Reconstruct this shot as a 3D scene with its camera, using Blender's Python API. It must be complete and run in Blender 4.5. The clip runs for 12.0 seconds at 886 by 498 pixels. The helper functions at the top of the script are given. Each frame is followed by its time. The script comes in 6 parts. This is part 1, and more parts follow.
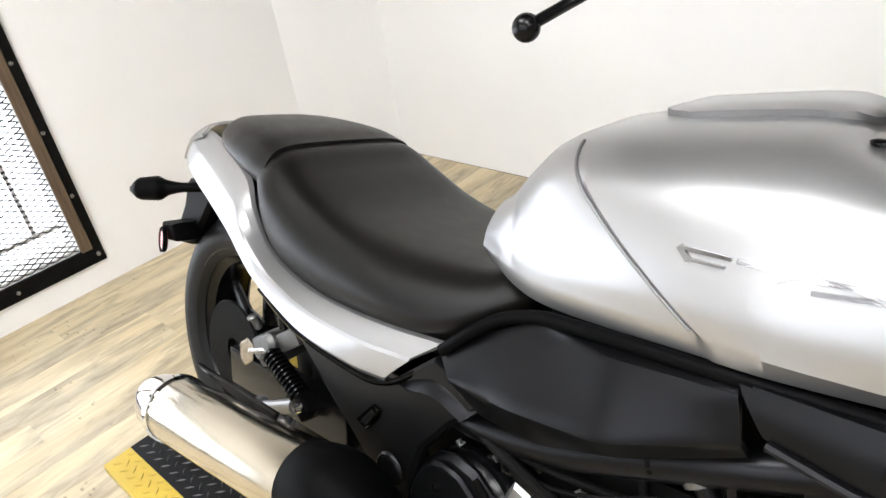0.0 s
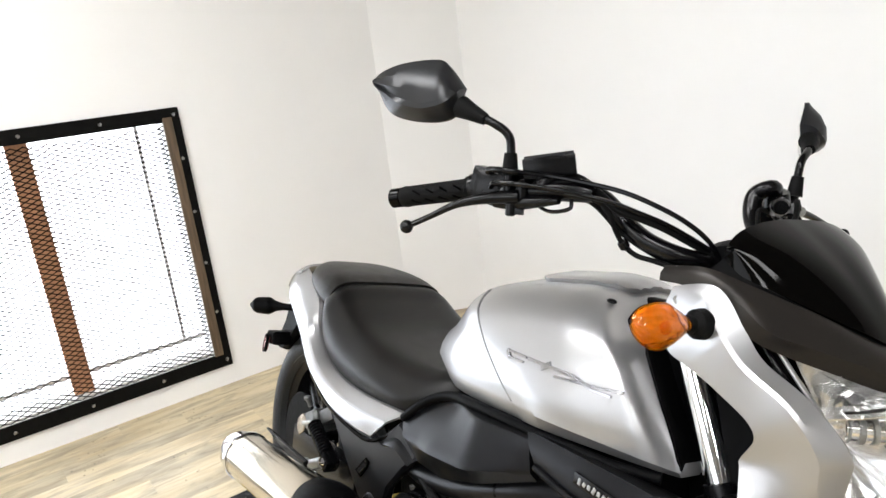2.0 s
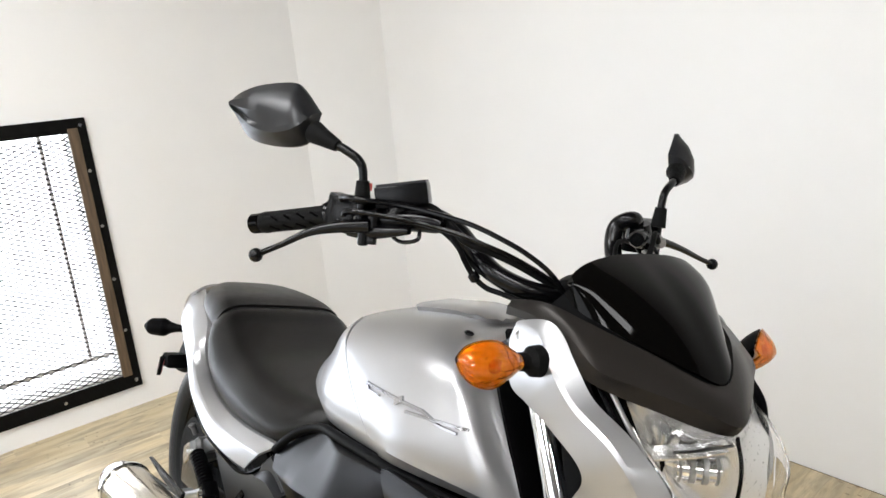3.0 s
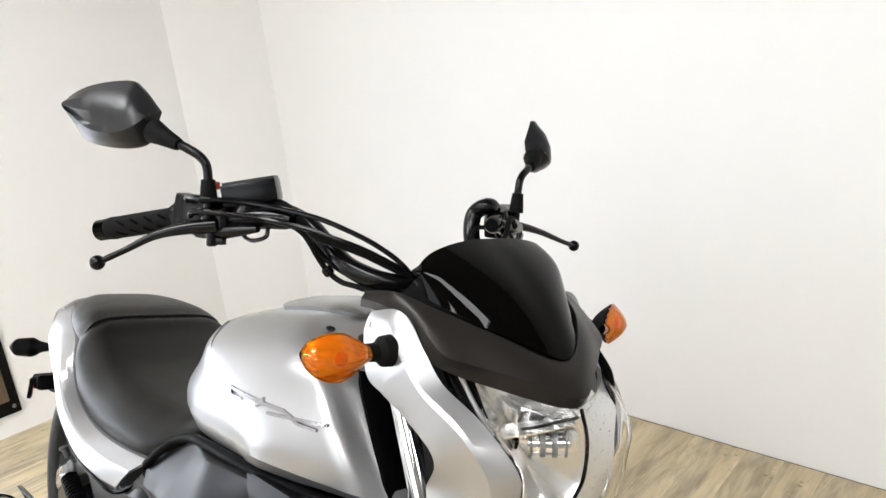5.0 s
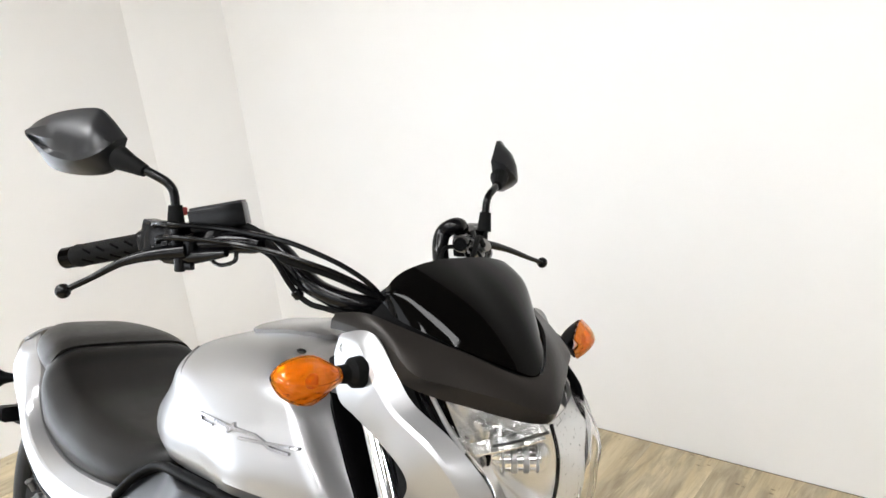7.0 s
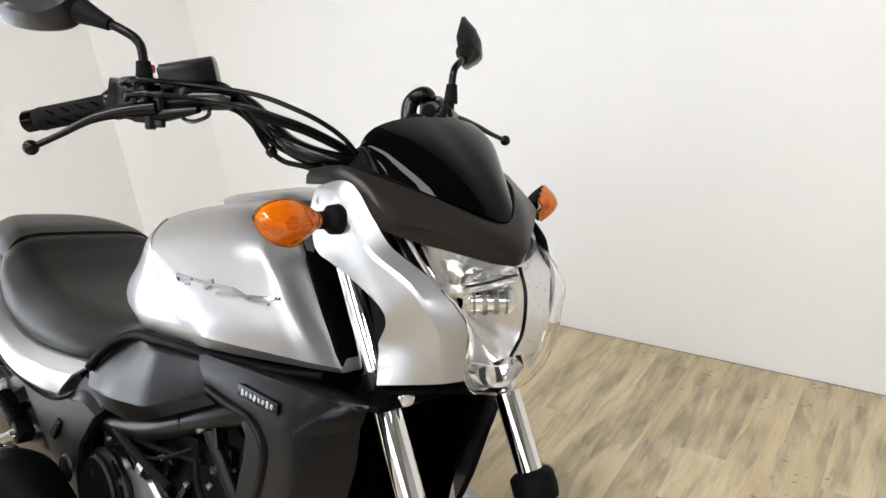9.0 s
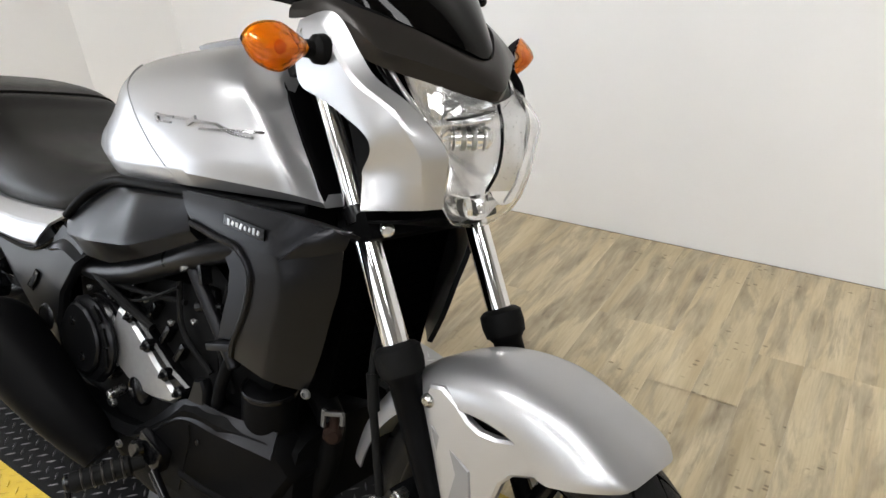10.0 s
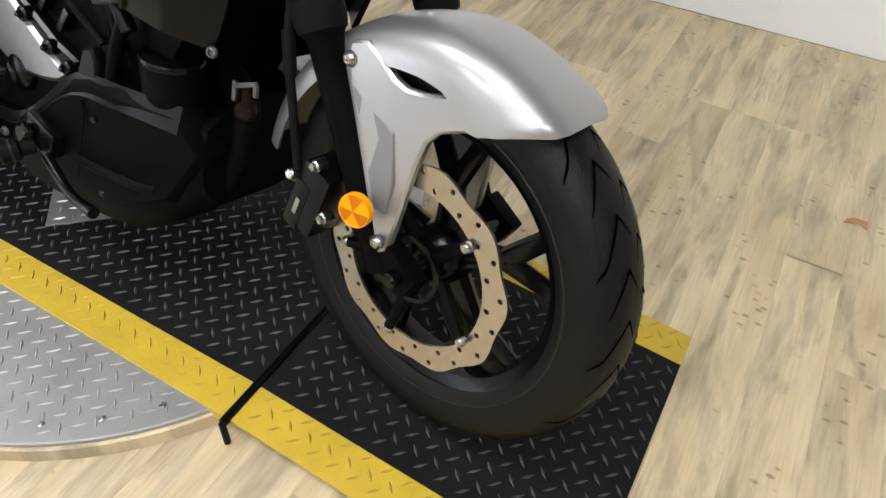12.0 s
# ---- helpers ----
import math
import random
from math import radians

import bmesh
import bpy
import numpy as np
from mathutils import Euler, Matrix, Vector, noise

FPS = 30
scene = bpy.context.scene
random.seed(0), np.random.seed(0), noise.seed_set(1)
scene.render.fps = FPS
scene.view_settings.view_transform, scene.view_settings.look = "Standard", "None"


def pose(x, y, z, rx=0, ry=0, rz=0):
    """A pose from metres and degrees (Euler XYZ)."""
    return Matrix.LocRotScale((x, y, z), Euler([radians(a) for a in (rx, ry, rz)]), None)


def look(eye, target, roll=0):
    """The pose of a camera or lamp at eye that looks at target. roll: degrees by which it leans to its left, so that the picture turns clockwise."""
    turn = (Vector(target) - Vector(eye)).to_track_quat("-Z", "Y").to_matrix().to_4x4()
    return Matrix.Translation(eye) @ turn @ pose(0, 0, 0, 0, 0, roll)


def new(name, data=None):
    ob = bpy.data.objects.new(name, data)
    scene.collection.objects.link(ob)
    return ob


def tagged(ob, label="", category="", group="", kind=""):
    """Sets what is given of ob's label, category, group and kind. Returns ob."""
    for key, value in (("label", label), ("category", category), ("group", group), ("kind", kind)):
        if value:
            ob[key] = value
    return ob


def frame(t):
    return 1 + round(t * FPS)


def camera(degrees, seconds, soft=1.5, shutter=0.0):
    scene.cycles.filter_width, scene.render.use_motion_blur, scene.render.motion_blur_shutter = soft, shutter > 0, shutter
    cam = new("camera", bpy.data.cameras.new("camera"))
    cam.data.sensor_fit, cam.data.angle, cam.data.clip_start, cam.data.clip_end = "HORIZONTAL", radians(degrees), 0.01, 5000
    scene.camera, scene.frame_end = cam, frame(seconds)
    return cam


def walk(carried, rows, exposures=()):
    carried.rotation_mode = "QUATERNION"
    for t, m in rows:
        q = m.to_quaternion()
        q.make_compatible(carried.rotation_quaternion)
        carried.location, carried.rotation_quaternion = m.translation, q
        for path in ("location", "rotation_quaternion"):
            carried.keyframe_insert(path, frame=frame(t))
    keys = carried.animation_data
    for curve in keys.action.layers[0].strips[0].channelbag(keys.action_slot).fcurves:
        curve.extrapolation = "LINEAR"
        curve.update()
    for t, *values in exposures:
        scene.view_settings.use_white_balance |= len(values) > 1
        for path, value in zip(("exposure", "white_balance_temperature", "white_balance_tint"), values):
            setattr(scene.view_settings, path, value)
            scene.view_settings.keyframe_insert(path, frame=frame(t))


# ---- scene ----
cam = camera(65.5, 12.0)
PATH = [
    (0, (1.11, -0.752, 1.292), (-0.266, 0.291, 0.282), -9.3),
    (0.5, (1.258, -0.739, 1.32), (-0.334, 0.091, 0.439), -9.8),
    (1, (1.433, -0.663, 1.329), (-0.27, 0.015, 0.529), -9.3),
    (1.5, (1.592, -0.727, 1.37), (-0.121, 0.076, 0.722), -8.6),
    (2, (1.693, -0.808, 1.412), (-0.018, 0.079, 0.875), -7.0),
    (2.5, (1.734, -0.727, 1.432), (0.027, 0.198, 0.956), -6.0),
    (3, (1.738, -0.664, 1.413), (0.094, 0.351, 0.898), -5.3),
    (3.5, (1.746, -0.642, 1.395), (0.156, 0.428, 0.825), -5.0),
    (3.7, (1.766, -0.642, 1.396), (0.2, 0.457, 0.814), -5.0),
    (5.5, (1.792, -0.589, 1.398), (0.318, 0.659, 0.877), -7.1),
    (6, (1.798, -0.591, 1.413), (0.336, 0.68, 0.917), -7.5),
    (6.5, (1.799, -0.593, 1.408), (0.347, 0.688, 0.908), -7.4),
    (8.3, (1.807, -0.627, 1.367), (0.402, 0.658, 0.756), -6.3),
    (8.5, (1.802, -0.631, 1.356), (0.42, 0.66, 0.705), -5.8),
    (9, (1.816, -0.673, 1.323), (0.502, 0.65, 0.599), -6.4),
    (9.5, (1.839, -0.725, 1.282), (0.588, 0.589, 0.44), -5.6),
    (10, (1.847, -0.758, 1.247), (0.675, 0.547, 0.286), -4.1),
    (10.5, (1.865, -0.782, 1.201), (0.769, 0.498, 0.123), -2.0),
    (11, (1.873, -0.799, 1.166), (0.871, 0.452, -0.031), -0.1),
    (11.5, (1.862, -0.797, 1.103), (0.967, 0.405, -0.221), 1.3),
    (12, (1.869, -0.798, 1.059), (1.077, 0.355, -0.37), 2.6),
]
walk(cam, [(t, look(eye, target, roll)) for t, eye, target, roll in PATH], exposures=[(0.0, 0.04), (0.5, 0.04), (1.0, 0.03), (1.5, 0.0), (2.5, -0.16), (3.5, -0.18), (5.5, 0.0), (6.5, 0.02), (8.5, -0.1), (9.5, -0.2), (10.5, -0.36), (11.0, -0.4), (11.5, -0.34), (12.0, -0.3)])
# ---------------------------------------------------------------- light
world = bpy.data.worlds.new("world")
scene.world = world
world.use_nodes = True
wn = world.node_tree
sky = wn.nodes.new("ShaderNodeTexSky")
sky.sky_type, sky.sun_disc = "NISHITA", False
sky.sun_elevation, sky.sun_rotation = radians(40), radians(200)
wn.links.new(sky.outputs[0], wn.nodes["Background"].inputs[0])
wn.nodes["Background"].inputs[1].default_value = 0.1


def lamp(name, place, target, sx, sy, watts, colour=(1, 1, 1), spread=180):
    data = bpy.data.lights.new(name, "AREA")
    data.shape, data.size, data.size_y, data.energy, data.color = "RECTANGLE", sx, sy, watts, colour
    data.spread = radians(spread)
    ob = new(name, data)
    ob.matrix_world = look(place, target)
    return ob


lamp("window_light", (-1.72, -1.95, 0.75), (0.8, -1.6, 0.75), 2.8, 1.05, 46, (0.82, 0.91, 1.0))
lamp("shop_window_light", (2.0, -4.88, 2.28), (1.2, 0.5, 0.9), 5.4, 1.1, 62, (0.97, 0.98, 1.0))


# ---------------------------------------------------------------- materials
def material(name, colour, rough=0.5, metal=0.0, coat=0.0, var=0.12, scale=30.0, bump=0.0, bump_scale=400.0, rvar=0.08, spec=None, stretch=(1, 1, 1)):
    m = bpy.data.materials.new(name)
    m.use_nodes = True
    nt = m.node_tree
    b = nt.nodes["Principled BSDF"]
    b.inputs["Metallic"].default_value = metal
    b.inputs["Coat Weight"].default_value = coat
    b.inputs["Coat Roughness"].default_value = 0.09
    b.inputs["Specular IOR Level"].default_value = spec if spec is not None else (0.06 if max(colour) < 0.016 else 0.16 if max(colour) < 0.03 else 0.5)
    tc = nt.nodes.new("ShaderNodeTexCoord")
    mp = nt.nodes.new("ShaderNodeMapping")
    mp.inputs["Scale"].default_value = stretch
    nt.links.new(tc.outputs["Object"], mp.inputs[0])
    big = nt.nodes.new("ShaderNodeTexNoise")
    big.inputs["Scale"].default_value, big.inputs["Detail"].default_value = scale, 5
    nt.links.new(mp.outputs[0], big.inputs["Vector"])
    ramp = nt.nodes.new("ShaderNodeMixRGB")
    ramp.inputs[1].default_value = (*[c * (1 - var) for c in colour], 1)
    ramp.inputs[2].default_value = (*[min(1, c * (1 + var)) for c in colour], 1)
    nt.links.new(big.outputs["Fac"], ramp.inputs[0])
    nt.links.new(ramp.outputs[0], b.inputs["Base Color"])
    rr = nt.nodes.new("ShaderNodeMapRange")
    rr.inputs["To Min"].default_value, rr.inputs["To Max"].default_value = max(0, rough - rvar), min(1, rough + rvar)
    nt.links.new(big.outputs["Fac"], rr.inputs["Value"])
    nt.links.new(rr.outputs[0], b.inputs["Roughness"])
    if bump:
        fine = nt.nodes.new("ShaderNodeTexNoise")
        fine.inputs["Scale"].default_value, fine.inputs["Detail"].default_value = bump_scale, 3
        nt.links.new(mp.outputs[0], fine.inputs["Vector"])
        bp = nt.nodes.new("ShaderNodeBump")
        bp.inputs["Strength"].default_value, bp.inputs["Distance"].default_value = bump, 0.002
        nt.links.new(fine.outputs["Fac"], bp.inputs["Height"])
        nt.links.new(bp.outputs[0], b.inputs["Normal"])
    return m


SILVER = material("silver_paint", (0.36, 0.36, 0.365), 0.38, 0.80, 0.6, 0.03, 900, rvar=0.03)
# darker copy of the silver, for faces turned away from the light
SILVERSHADE = material("silver_grey_paint", (0.20, 0.20, 0.205), 0.45, 0.6, 0.2, 0.03, 900, rvar=0.03)
MIRROR = material("reflector_chrome", (0.93, 0.93, 0.93), 0.16, 0.9, 0.0, 0.02, 60, rvar=0.04)
BEZEL = material("pale_bezel", (0.78, 0.79, 0.8), 0.3, 0.5, 0.2, 0.04, 200)
GRAPHITE = material("graphite_plastic", (0.0140, 0.0142, 0.0156), 0.32, 0.85, 0.0, 0.03, 300, spec=0.3, rvar=0.01)
MATTE = material("matte_black_plastic", (0.0016, 0.0016, 0.0018), 0.48, 0.0, 0.0, 0.2, 200, 0.08, 1600, spec=0.04)
COWL = material("dark_grey_cowl", (0.019, 0.0168, 0.015), 0.31, 0.35, 0.0, 0.1, 600, 0.05, 1500)
VINYL = material("seat_vinyl", (0.0035, 0.0031, 0.0028), 0.35, 0.0, 0.0, 0.25, 40, 0.2, 900, spec=0.19)
GLOSS = material("gloss_black", (0.0010, 0.0009, 0.0008), 0.05, 0.0, 0.0, 0.1, 20, rvar=0.02, spec=0.10)
SATIN = material("satin_black_metal", (0.0025, 0.0025, 0.0028), 0.22, 0.1, 0.0, 0.2, 120, rvar=0.02, spec=0.22)
ENGINE = material("engine_black", (0.0015, 0.0015, 0.0016), 0.6, 0.1, 0.0, 0.35, 60, 0.25, 500)
RUBBER = material("rubber", (0.0045, 0.0045, 0.0045), 0.6, 0.0, 0.0, 0.25, 80, 0.3, 700)
# sheenless near-black that paints the shade in grooves and recesses
RECESSBLACK = material("groove_rubber", (0.0008, 0.0008, 0.0008), 0.9, 0.0, 0.0, 0.2, 80, spec=0.0)
BADGE = material("badge_metal", (0.36, 0.36, 0.37), 0.18, 1.0, 0.0, 0.05, 80)
RUSTMETAL = material("rusty_metal", (0.014, 0.008, 0.006), 0.6, 0.3, 0.0, 0.5, 60, 0.3, 300)
TYRE = material("tyre_rubber", (0.003, 0.003, 0.0032), 0.42, 0.0, 0.0, 0.3, 40, 0.35, 600, spec=0.17)
CHROME = material("chrome", (0.82, 0.82, 0.82), 0.07, 1.0, 0.0, 0.04, 40, rvar=0.03)
STEEL = material("polished_steel", (0.60, 0.55, 0.46), 0.15, 1.0, 0.0, 0.10, 25, 0.03, 90, rvar=0.05, stretch=(1, 30, 30))
CAST = material("cast_grey_metal", (0.12, 0.12, 0.118), 0.42, 0.8, 0.0, 0.3, 60, 0.3, 400)
ALU = material("cast_aluminium", (0.34, 0.34, 0.34), 0.33, 0.85, 0.0, 0.15, 90, 0.2, 500)
DISC = material("brake_disc_steel", (0.43, 0.38, 0.31), 0.24, 0.9, 0.0, 0.18, 60, 0.1, 600)
BOLT = material("zinc_bolt", (0.36, 0.36, 0.35), 0.28, 1.0, 0.0, 0.1, 200)
YELLOW = material("yellow_paint", (0.47, 0.325, 0.022), 0.45, 0.0, 0.1, 0.25, 12, 0.25, 180)
PLATE = material("black_tread_plate", (0.011, 0.011, 0.0115), 0.36, 0.1, 0.0, 0.35, 14, 0.25, 300)
PLATELUG = material("worn_black_lug", (0.075, 0.075, 0.078), 0.42, 0.5, 0.0, 0.4, 40, 0.1, 300)
YELLOWLUG = material("worn_yellow_lug", (0.38, 0.262, 0.02), 0.4, 0.1, 0.0, 0.4, 30, 0.2, 300)
GREYLUG = material("bright_grey_lug", (0.45, 0.45, 0.45), 0.3, 0.8, 0.0, 0.2, 40, 0.1, 300)
GREYPLATE = material("grey_tread_plate", (0.36, 0.36, 0.36), 0.36, 0.6, 0.0, 0.2, 10, 0.2, 300)
WALL = material("white_wall_paint", (0.82, 0.815, 0.81), 0.6, 0.0, 0.0, 0.03, 3, 0.15, 240)
# grey for the unseen walls, set by the bounce and reflections they give
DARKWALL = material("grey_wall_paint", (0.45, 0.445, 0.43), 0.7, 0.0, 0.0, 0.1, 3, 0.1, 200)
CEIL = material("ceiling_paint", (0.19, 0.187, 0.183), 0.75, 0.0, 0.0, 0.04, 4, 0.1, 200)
FRAME = material("black_window_steel", (0.008, 0.0078, 0.0075), 0.45, 0.4, 0.0, 0.4, 30, 0.25, 200)
RUSTWOOD = material("weathered_wood", (0.10, 0.066, 0.038), 0.55, 0.0, 0.0, 0.85, 14, 0.4, 120, stretch=(6, 6, 0.6))
POSTWOOD = material("stained_post_wood", (0.42, 0.2, 0.1), 0.6, 0.0, 0.0, 0.25, 25, 0.3, 120, stretch=(6, 6, 0.6))
RED = material("red_plastic", (0.6, 0.03, 0.02), 0.3, 0.0, 0.3, 0.1, 50)
TRIM = material("sill_grey", (0.45, 0.43, 0.4), 0.6, 0.0, 0.0, 0.2, 20, 0.2, 200)


def lens_material(name, colour, rough=0.08, trans=0.75, ior=1.5, cells=0.0):
    m = bpy.data.materials.new(name)
    m.use_nodes = True
    b = m.node_tree.nodes["Principled BSDF"]
    b.inputs["Base Color"].default_value = (*colour, 1)
    b.inputs["Roughness"].default_value = rough
    b.inputs["Transmission Weight"].default_value = trans
    b.inputs["IOR"].default_value = ior
    if cells:
        nt = m.node_tree
        tc = nt.nodes.new("ShaderNodeTexCoord")
        vor = nt.nodes.new("ShaderNodeTexVoronoi")
        vor.inputs["Scale"].default_value = cells
        nt.links.new(tc.outputs["Object"], vor.inputs["Vector"])
        bump = nt.nodes.new("ShaderNodeBump")
        bump.inputs["Strength"].default_value, bump.inputs["Distance"].default_value = 0.5, 0.002
        nt.links.new(vor.outputs["Distance"], bump.inputs["Height"])
        nt.links.new(bump.outputs[0], b.inputs["Normal"])
    return m


AMBER = lens_material("amber_lens", (1.0, 0.37, 0.01), 0.04, 0.86, 1.42, 90)
DEEPAMBER = lens_material("deep_amber", (0.45, 0.12, 0.0), 0.3, 0.0, 1.3)
REFLECT = lens_material("amber_reflector", (0.78, 0.30, 0.0), 0.3, 0.0, 1.3)
GLASS = lens_material("clear_glass", (1, 1, 1), 0.0, 1.0, 1.12)
REDLENS = lens_material("red_lens", (0.7, 0.2, 0.2), 0.15, 0.3)


def glow_material(name, colour, strength):
    m = bpy.data.materials.new(name)
    m.use_nodes = True
    b = m.node_tree.nodes["Principled BSDF"]
    b.inputs["Base Color"].default_value = (*colour, 1)
    b.inputs["Emission Color"].default_value = (*colour, 1)
    b.inputs["Emission Strength"].default_value = strength
    return m


OUTSIDE = glow_material("bright_outdoors", (0.93, 0.95, 1.0), 3.5)
TUBE = glow_material("lamp_diffuser", (0.985, 0.99, 1.0), 24.0)


def plank_material():
    """Laminate: tan ground with torn grey-brown patches along each plank, fine streaks and clusters of dark ticks."""
    m = bpy.data.materials.new("laminate_plank")
    m.use_nodes = True
    nt = m.node_tree
    b = nt.nodes["Principled BSDF"]
    tc = nt.nodes.new("ShaderNodeTexCoord")
    info = nt.nodes.new("ShaderNodeObjectInfo")
    add = nt.nodes.new("ShaderNodeVectorMath")
    add.operation = "MULTIPLY_ADD"
    nt.links.new(info.outputs["Random"], add.inputs[0])
    add.inputs[1].default_value = (37, 91, 13)
    nt.links.new(tc.outputs["Object"], add.inputs[2])

    def noise(stretch, scale, detail, distortion=0.0, vec=None):
        mp = nt.nodes.new("ShaderNodeMapping")
        mp.inputs["Scale"].default_value = stretch
        nt.links.new((vec or add).outputs[0], mp.inputs[0])
        n = nt.nodes.new("ShaderNodeTexNoise")
        n.inputs["Scale"].default_value, n.inputs["Detail"].default_value, n.inputs["Distortion"].default_value = scale, detail, distortion
        nt.links.new(mp.outputs[0], n.inputs["Vector"])
        return n

    def ramp(source, stops):
        r = nt.nodes.new("ShaderNodeValToRGB")
        e = r.color_ramp.elements
        while len(e) < len(stops):
            e.new(0.5)
        for k, (p, c) in enumerate(stops):
            e[k].position, e[k].color = p, (*c, 1)
        nt.links.new(source, r.inputs[0])
        return r

    def times(a, c, amount):
        mix = nt.nodes.new("ShaderNodeMixRGB")
        mix.blend_type = "MULTIPLY"
        mix.inputs[0].default_value = amount
        nt.links.new(a.outputs[0], mix.inputs[1])
        nt.links.new(c.outputs[0], mix.inputs[2])
        return mix

    tan = ramp(noise((9, 1.4, 1), 1.6, 6, 0.4).outputs["Fac"], ((0.30, (0.43, 0.340, 0.205)), (0.48, (0.535, 0.440, 0.278)), (0.66, (0.61, 0.515, 0.345))))
    grey = ramp(noise((22, 5, 1), 1.6, 6, 0.6).outputs["Fac"], ((0.30, (0.20, 0.158, 0.105)), (0.50, (0.335, 0.280, 0.192)), (0.70, (0.46, 0.39, 0.275))))
    torn = noise((8.5, 1.5, 1), 1.5, 9, 0.5)
    torn.inputs["Roughness"].default_value = 0.62
    worn = ramp(torn.outputs["Fac"], ((0.46, (0, 0, 0)), (0.54, (0.6, 0.6, 0.6)), (0.70, (1, 1, 1))))
    figure = nt.nodes.new("ShaderNodeMixRGB")
    nt.links.new(worn.outputs[0], figure.inputs[0])
    nt.links.new(tan.outputs[0], figure.inputs[1])
    nt.links.new(grey.outputs[0], figure.inputs[2])
    fine = noise((70, 4.0, 1), 2.5, 5)
    streak = ramp(fine.outputs["Fac"], ((0.32, (0.80, 0.78, 0.75)), (0.58, (1, 1, 1))))
    # short dark ticks across the grain, gathered in clusters
    squash = nt.nodes.new("ShaderNodeMapping")
    squash.inputs["Scale"].default_value = (26, 48, 1)
    nt.links.new(add.outputs[0], squash.inputs[0])
    dots = nt.nodes.new("ShaderNodeTexVoronoi")
    dots.inputs["Scale"].default_value = 1.0
    nt.links.new(squash.outputs[0], dots.inputs["Vector"])
    near = ramp(dots.outputs["Distance"], ((0.12, (1, 1, 1)), (0.24, (0, 0, 0))))
    cluster = ramp(noise((1.6, 1.2, 1), 3.6, 2).outputs["Fac"], ((0.56, (0, 0, 0)), (0.64, (1, 1, 1))))
    both = times(near, cluster, 1.0)
    tick = ramp(both.outputs[0], ((0.0, (1, 1, 1)), (0.8, (0.22, 0.18, 0.14))))
    col = times(times(figure, streak, 0.55), tick, 0.6)
    hs = nt.nodes.new("ShaderNodeHueSaturation")
    mr = nt.nodes.new("ShaderNodeMapRange")
    mr.inputs["To Min"].default_value, mr.inputs["To Max"].default_value = 0.95, 1.10
    nt.links.new(info.outputs["Random"], mr.inputs["Value"])
    nt.links.new(mr.outputs[0], hs.inputs["Value"])
    nt.links.new(col.outputs[0], hs.inputs["Color"])
    nt.links.new(hs.outputs[0], b.inputs["Base Color"])
    rr = nt.nodes.new("ShaderNodeMapRange")
    rr.inputs["To Min"].default_value, rr.inputs["To Max"].default_value = 0.34, 0.5
    nt.links.new(fine.outputs["Fac"], rr.inputs["Value"])
    nt.links.new(rr.outputs[0], b.inputs["Roughness"])
    bump = nt.nodes.new("ShaderNodeBump")
    bump.inputs["Strength"].default_value, bump.inputs["Distance"].default_value = 0.25, 0.001
    nt.links.new(fine.outputs["Fac"], bump.inputs["Height"])
    nt.links.new(bump.outputs[0], b.inputs["Normal"])
    return m


PLANK = plank_material()


# ---------------------------------------------------------------- mesh helpers
def cr(points, n):
    """n points on a smooth curve through the points, of any size each."""
    p = [np.array(q, float) for q in points]
    p = [2 * p[0] - p[1]] + p + [2 * p[-1] - p[-2]]
    out = []
    for k in range(n):
        u = k / (n - 1) * (len(p) - 3)
        i = min(int(u), len(p) - 4)
        s = u - i
        a, b, c, d = p[i:i + 4]
        out.append(0.5 * (2 * b + (c - a) * s + (2 * a - 5 * b + 4 * c - d) * s * s + (3 * b - a - 3 * c + d) * s ** 3))
    return out


def to_mesh(name, verts, faces, mat, angle=40):
    me = bpy.data.meshes.new(name)
    me.from_pydata([tuple(v) for v in verts], [], faces)
    bm = bmesh.new()
    bm.from_mesh(me)
    bmesh.ops.recalc_face_normals(bm, faces=bm.faces)
    bm.to_mesh(me)
    bm.free()
    me.materials.append(mat)
    me.shade_smooth()
    me.set_sharp_from_angle(angle=radians(angle))
    return me


def merge(*pieces):
    verts, faces = [], []
    for v, f in pieces:
        k = len(verts)
        verts += list(v)
        faces += [tuple(i + k for i in g) for g in f]
    return verts, faces


def grid(rows, wrap=False, caps=False):
    n = len(rows[0])
    verts = [np.array(p, float) for r in rows for p in r]
    faces = []
    for i in range(len(rows) - 1):
        for j in range(n if wrap else n - 1):
            k = (j + 1) % n
            faces.append((i * n + j, i * n + k, (i + 1) * n + k, (i + 1) * n + j))
    if caps:
        faces.append(tuple(range(n)))
        faces.append(tuple((len(rows) - 1) * n + j for j in range(n)))
    return verts, faces


def shell(rows, thick):
    """A skin of some thickness; positive thickens against the grid's normals."""
    a = np.array(rows, float)
    du = np.gradient(a, axis=0)
    dv = np.gradient(a, axis=1)
    nrm = np.cross(du, dv)
    nrm /= np.linalg.norm(nrm, axis=2, keepdims=True) + 1e-12
    b = a - nrm * thick
    r, c = a.shape[:2]
    verts = list(a.reshape(-1, 3)) + list(b.reshape(-1, 3))
    faces, k = [], r * c
    for i in range(r - 1):
        for j in range(c - 1):
            q = (i * c + j, i * c + j + 1, (i + 1) * c + j + 1, (i + 1) * c + j)
            faces += [q, tuple(v + k for v in reversed(q))]
    edge = [j for j in range(c)] + [i * c + c - 1 for i in range(1, r)] + [(r - 1) * c + j for j in range(c - 2, -1, -1)] + [i * c for i in range(r - 2, 0, -1)]
    for x, y in zip(edge, edge[1:] + edge[:1]):
        faces.append((x, y, y + k, x + k))
    return verts, faces


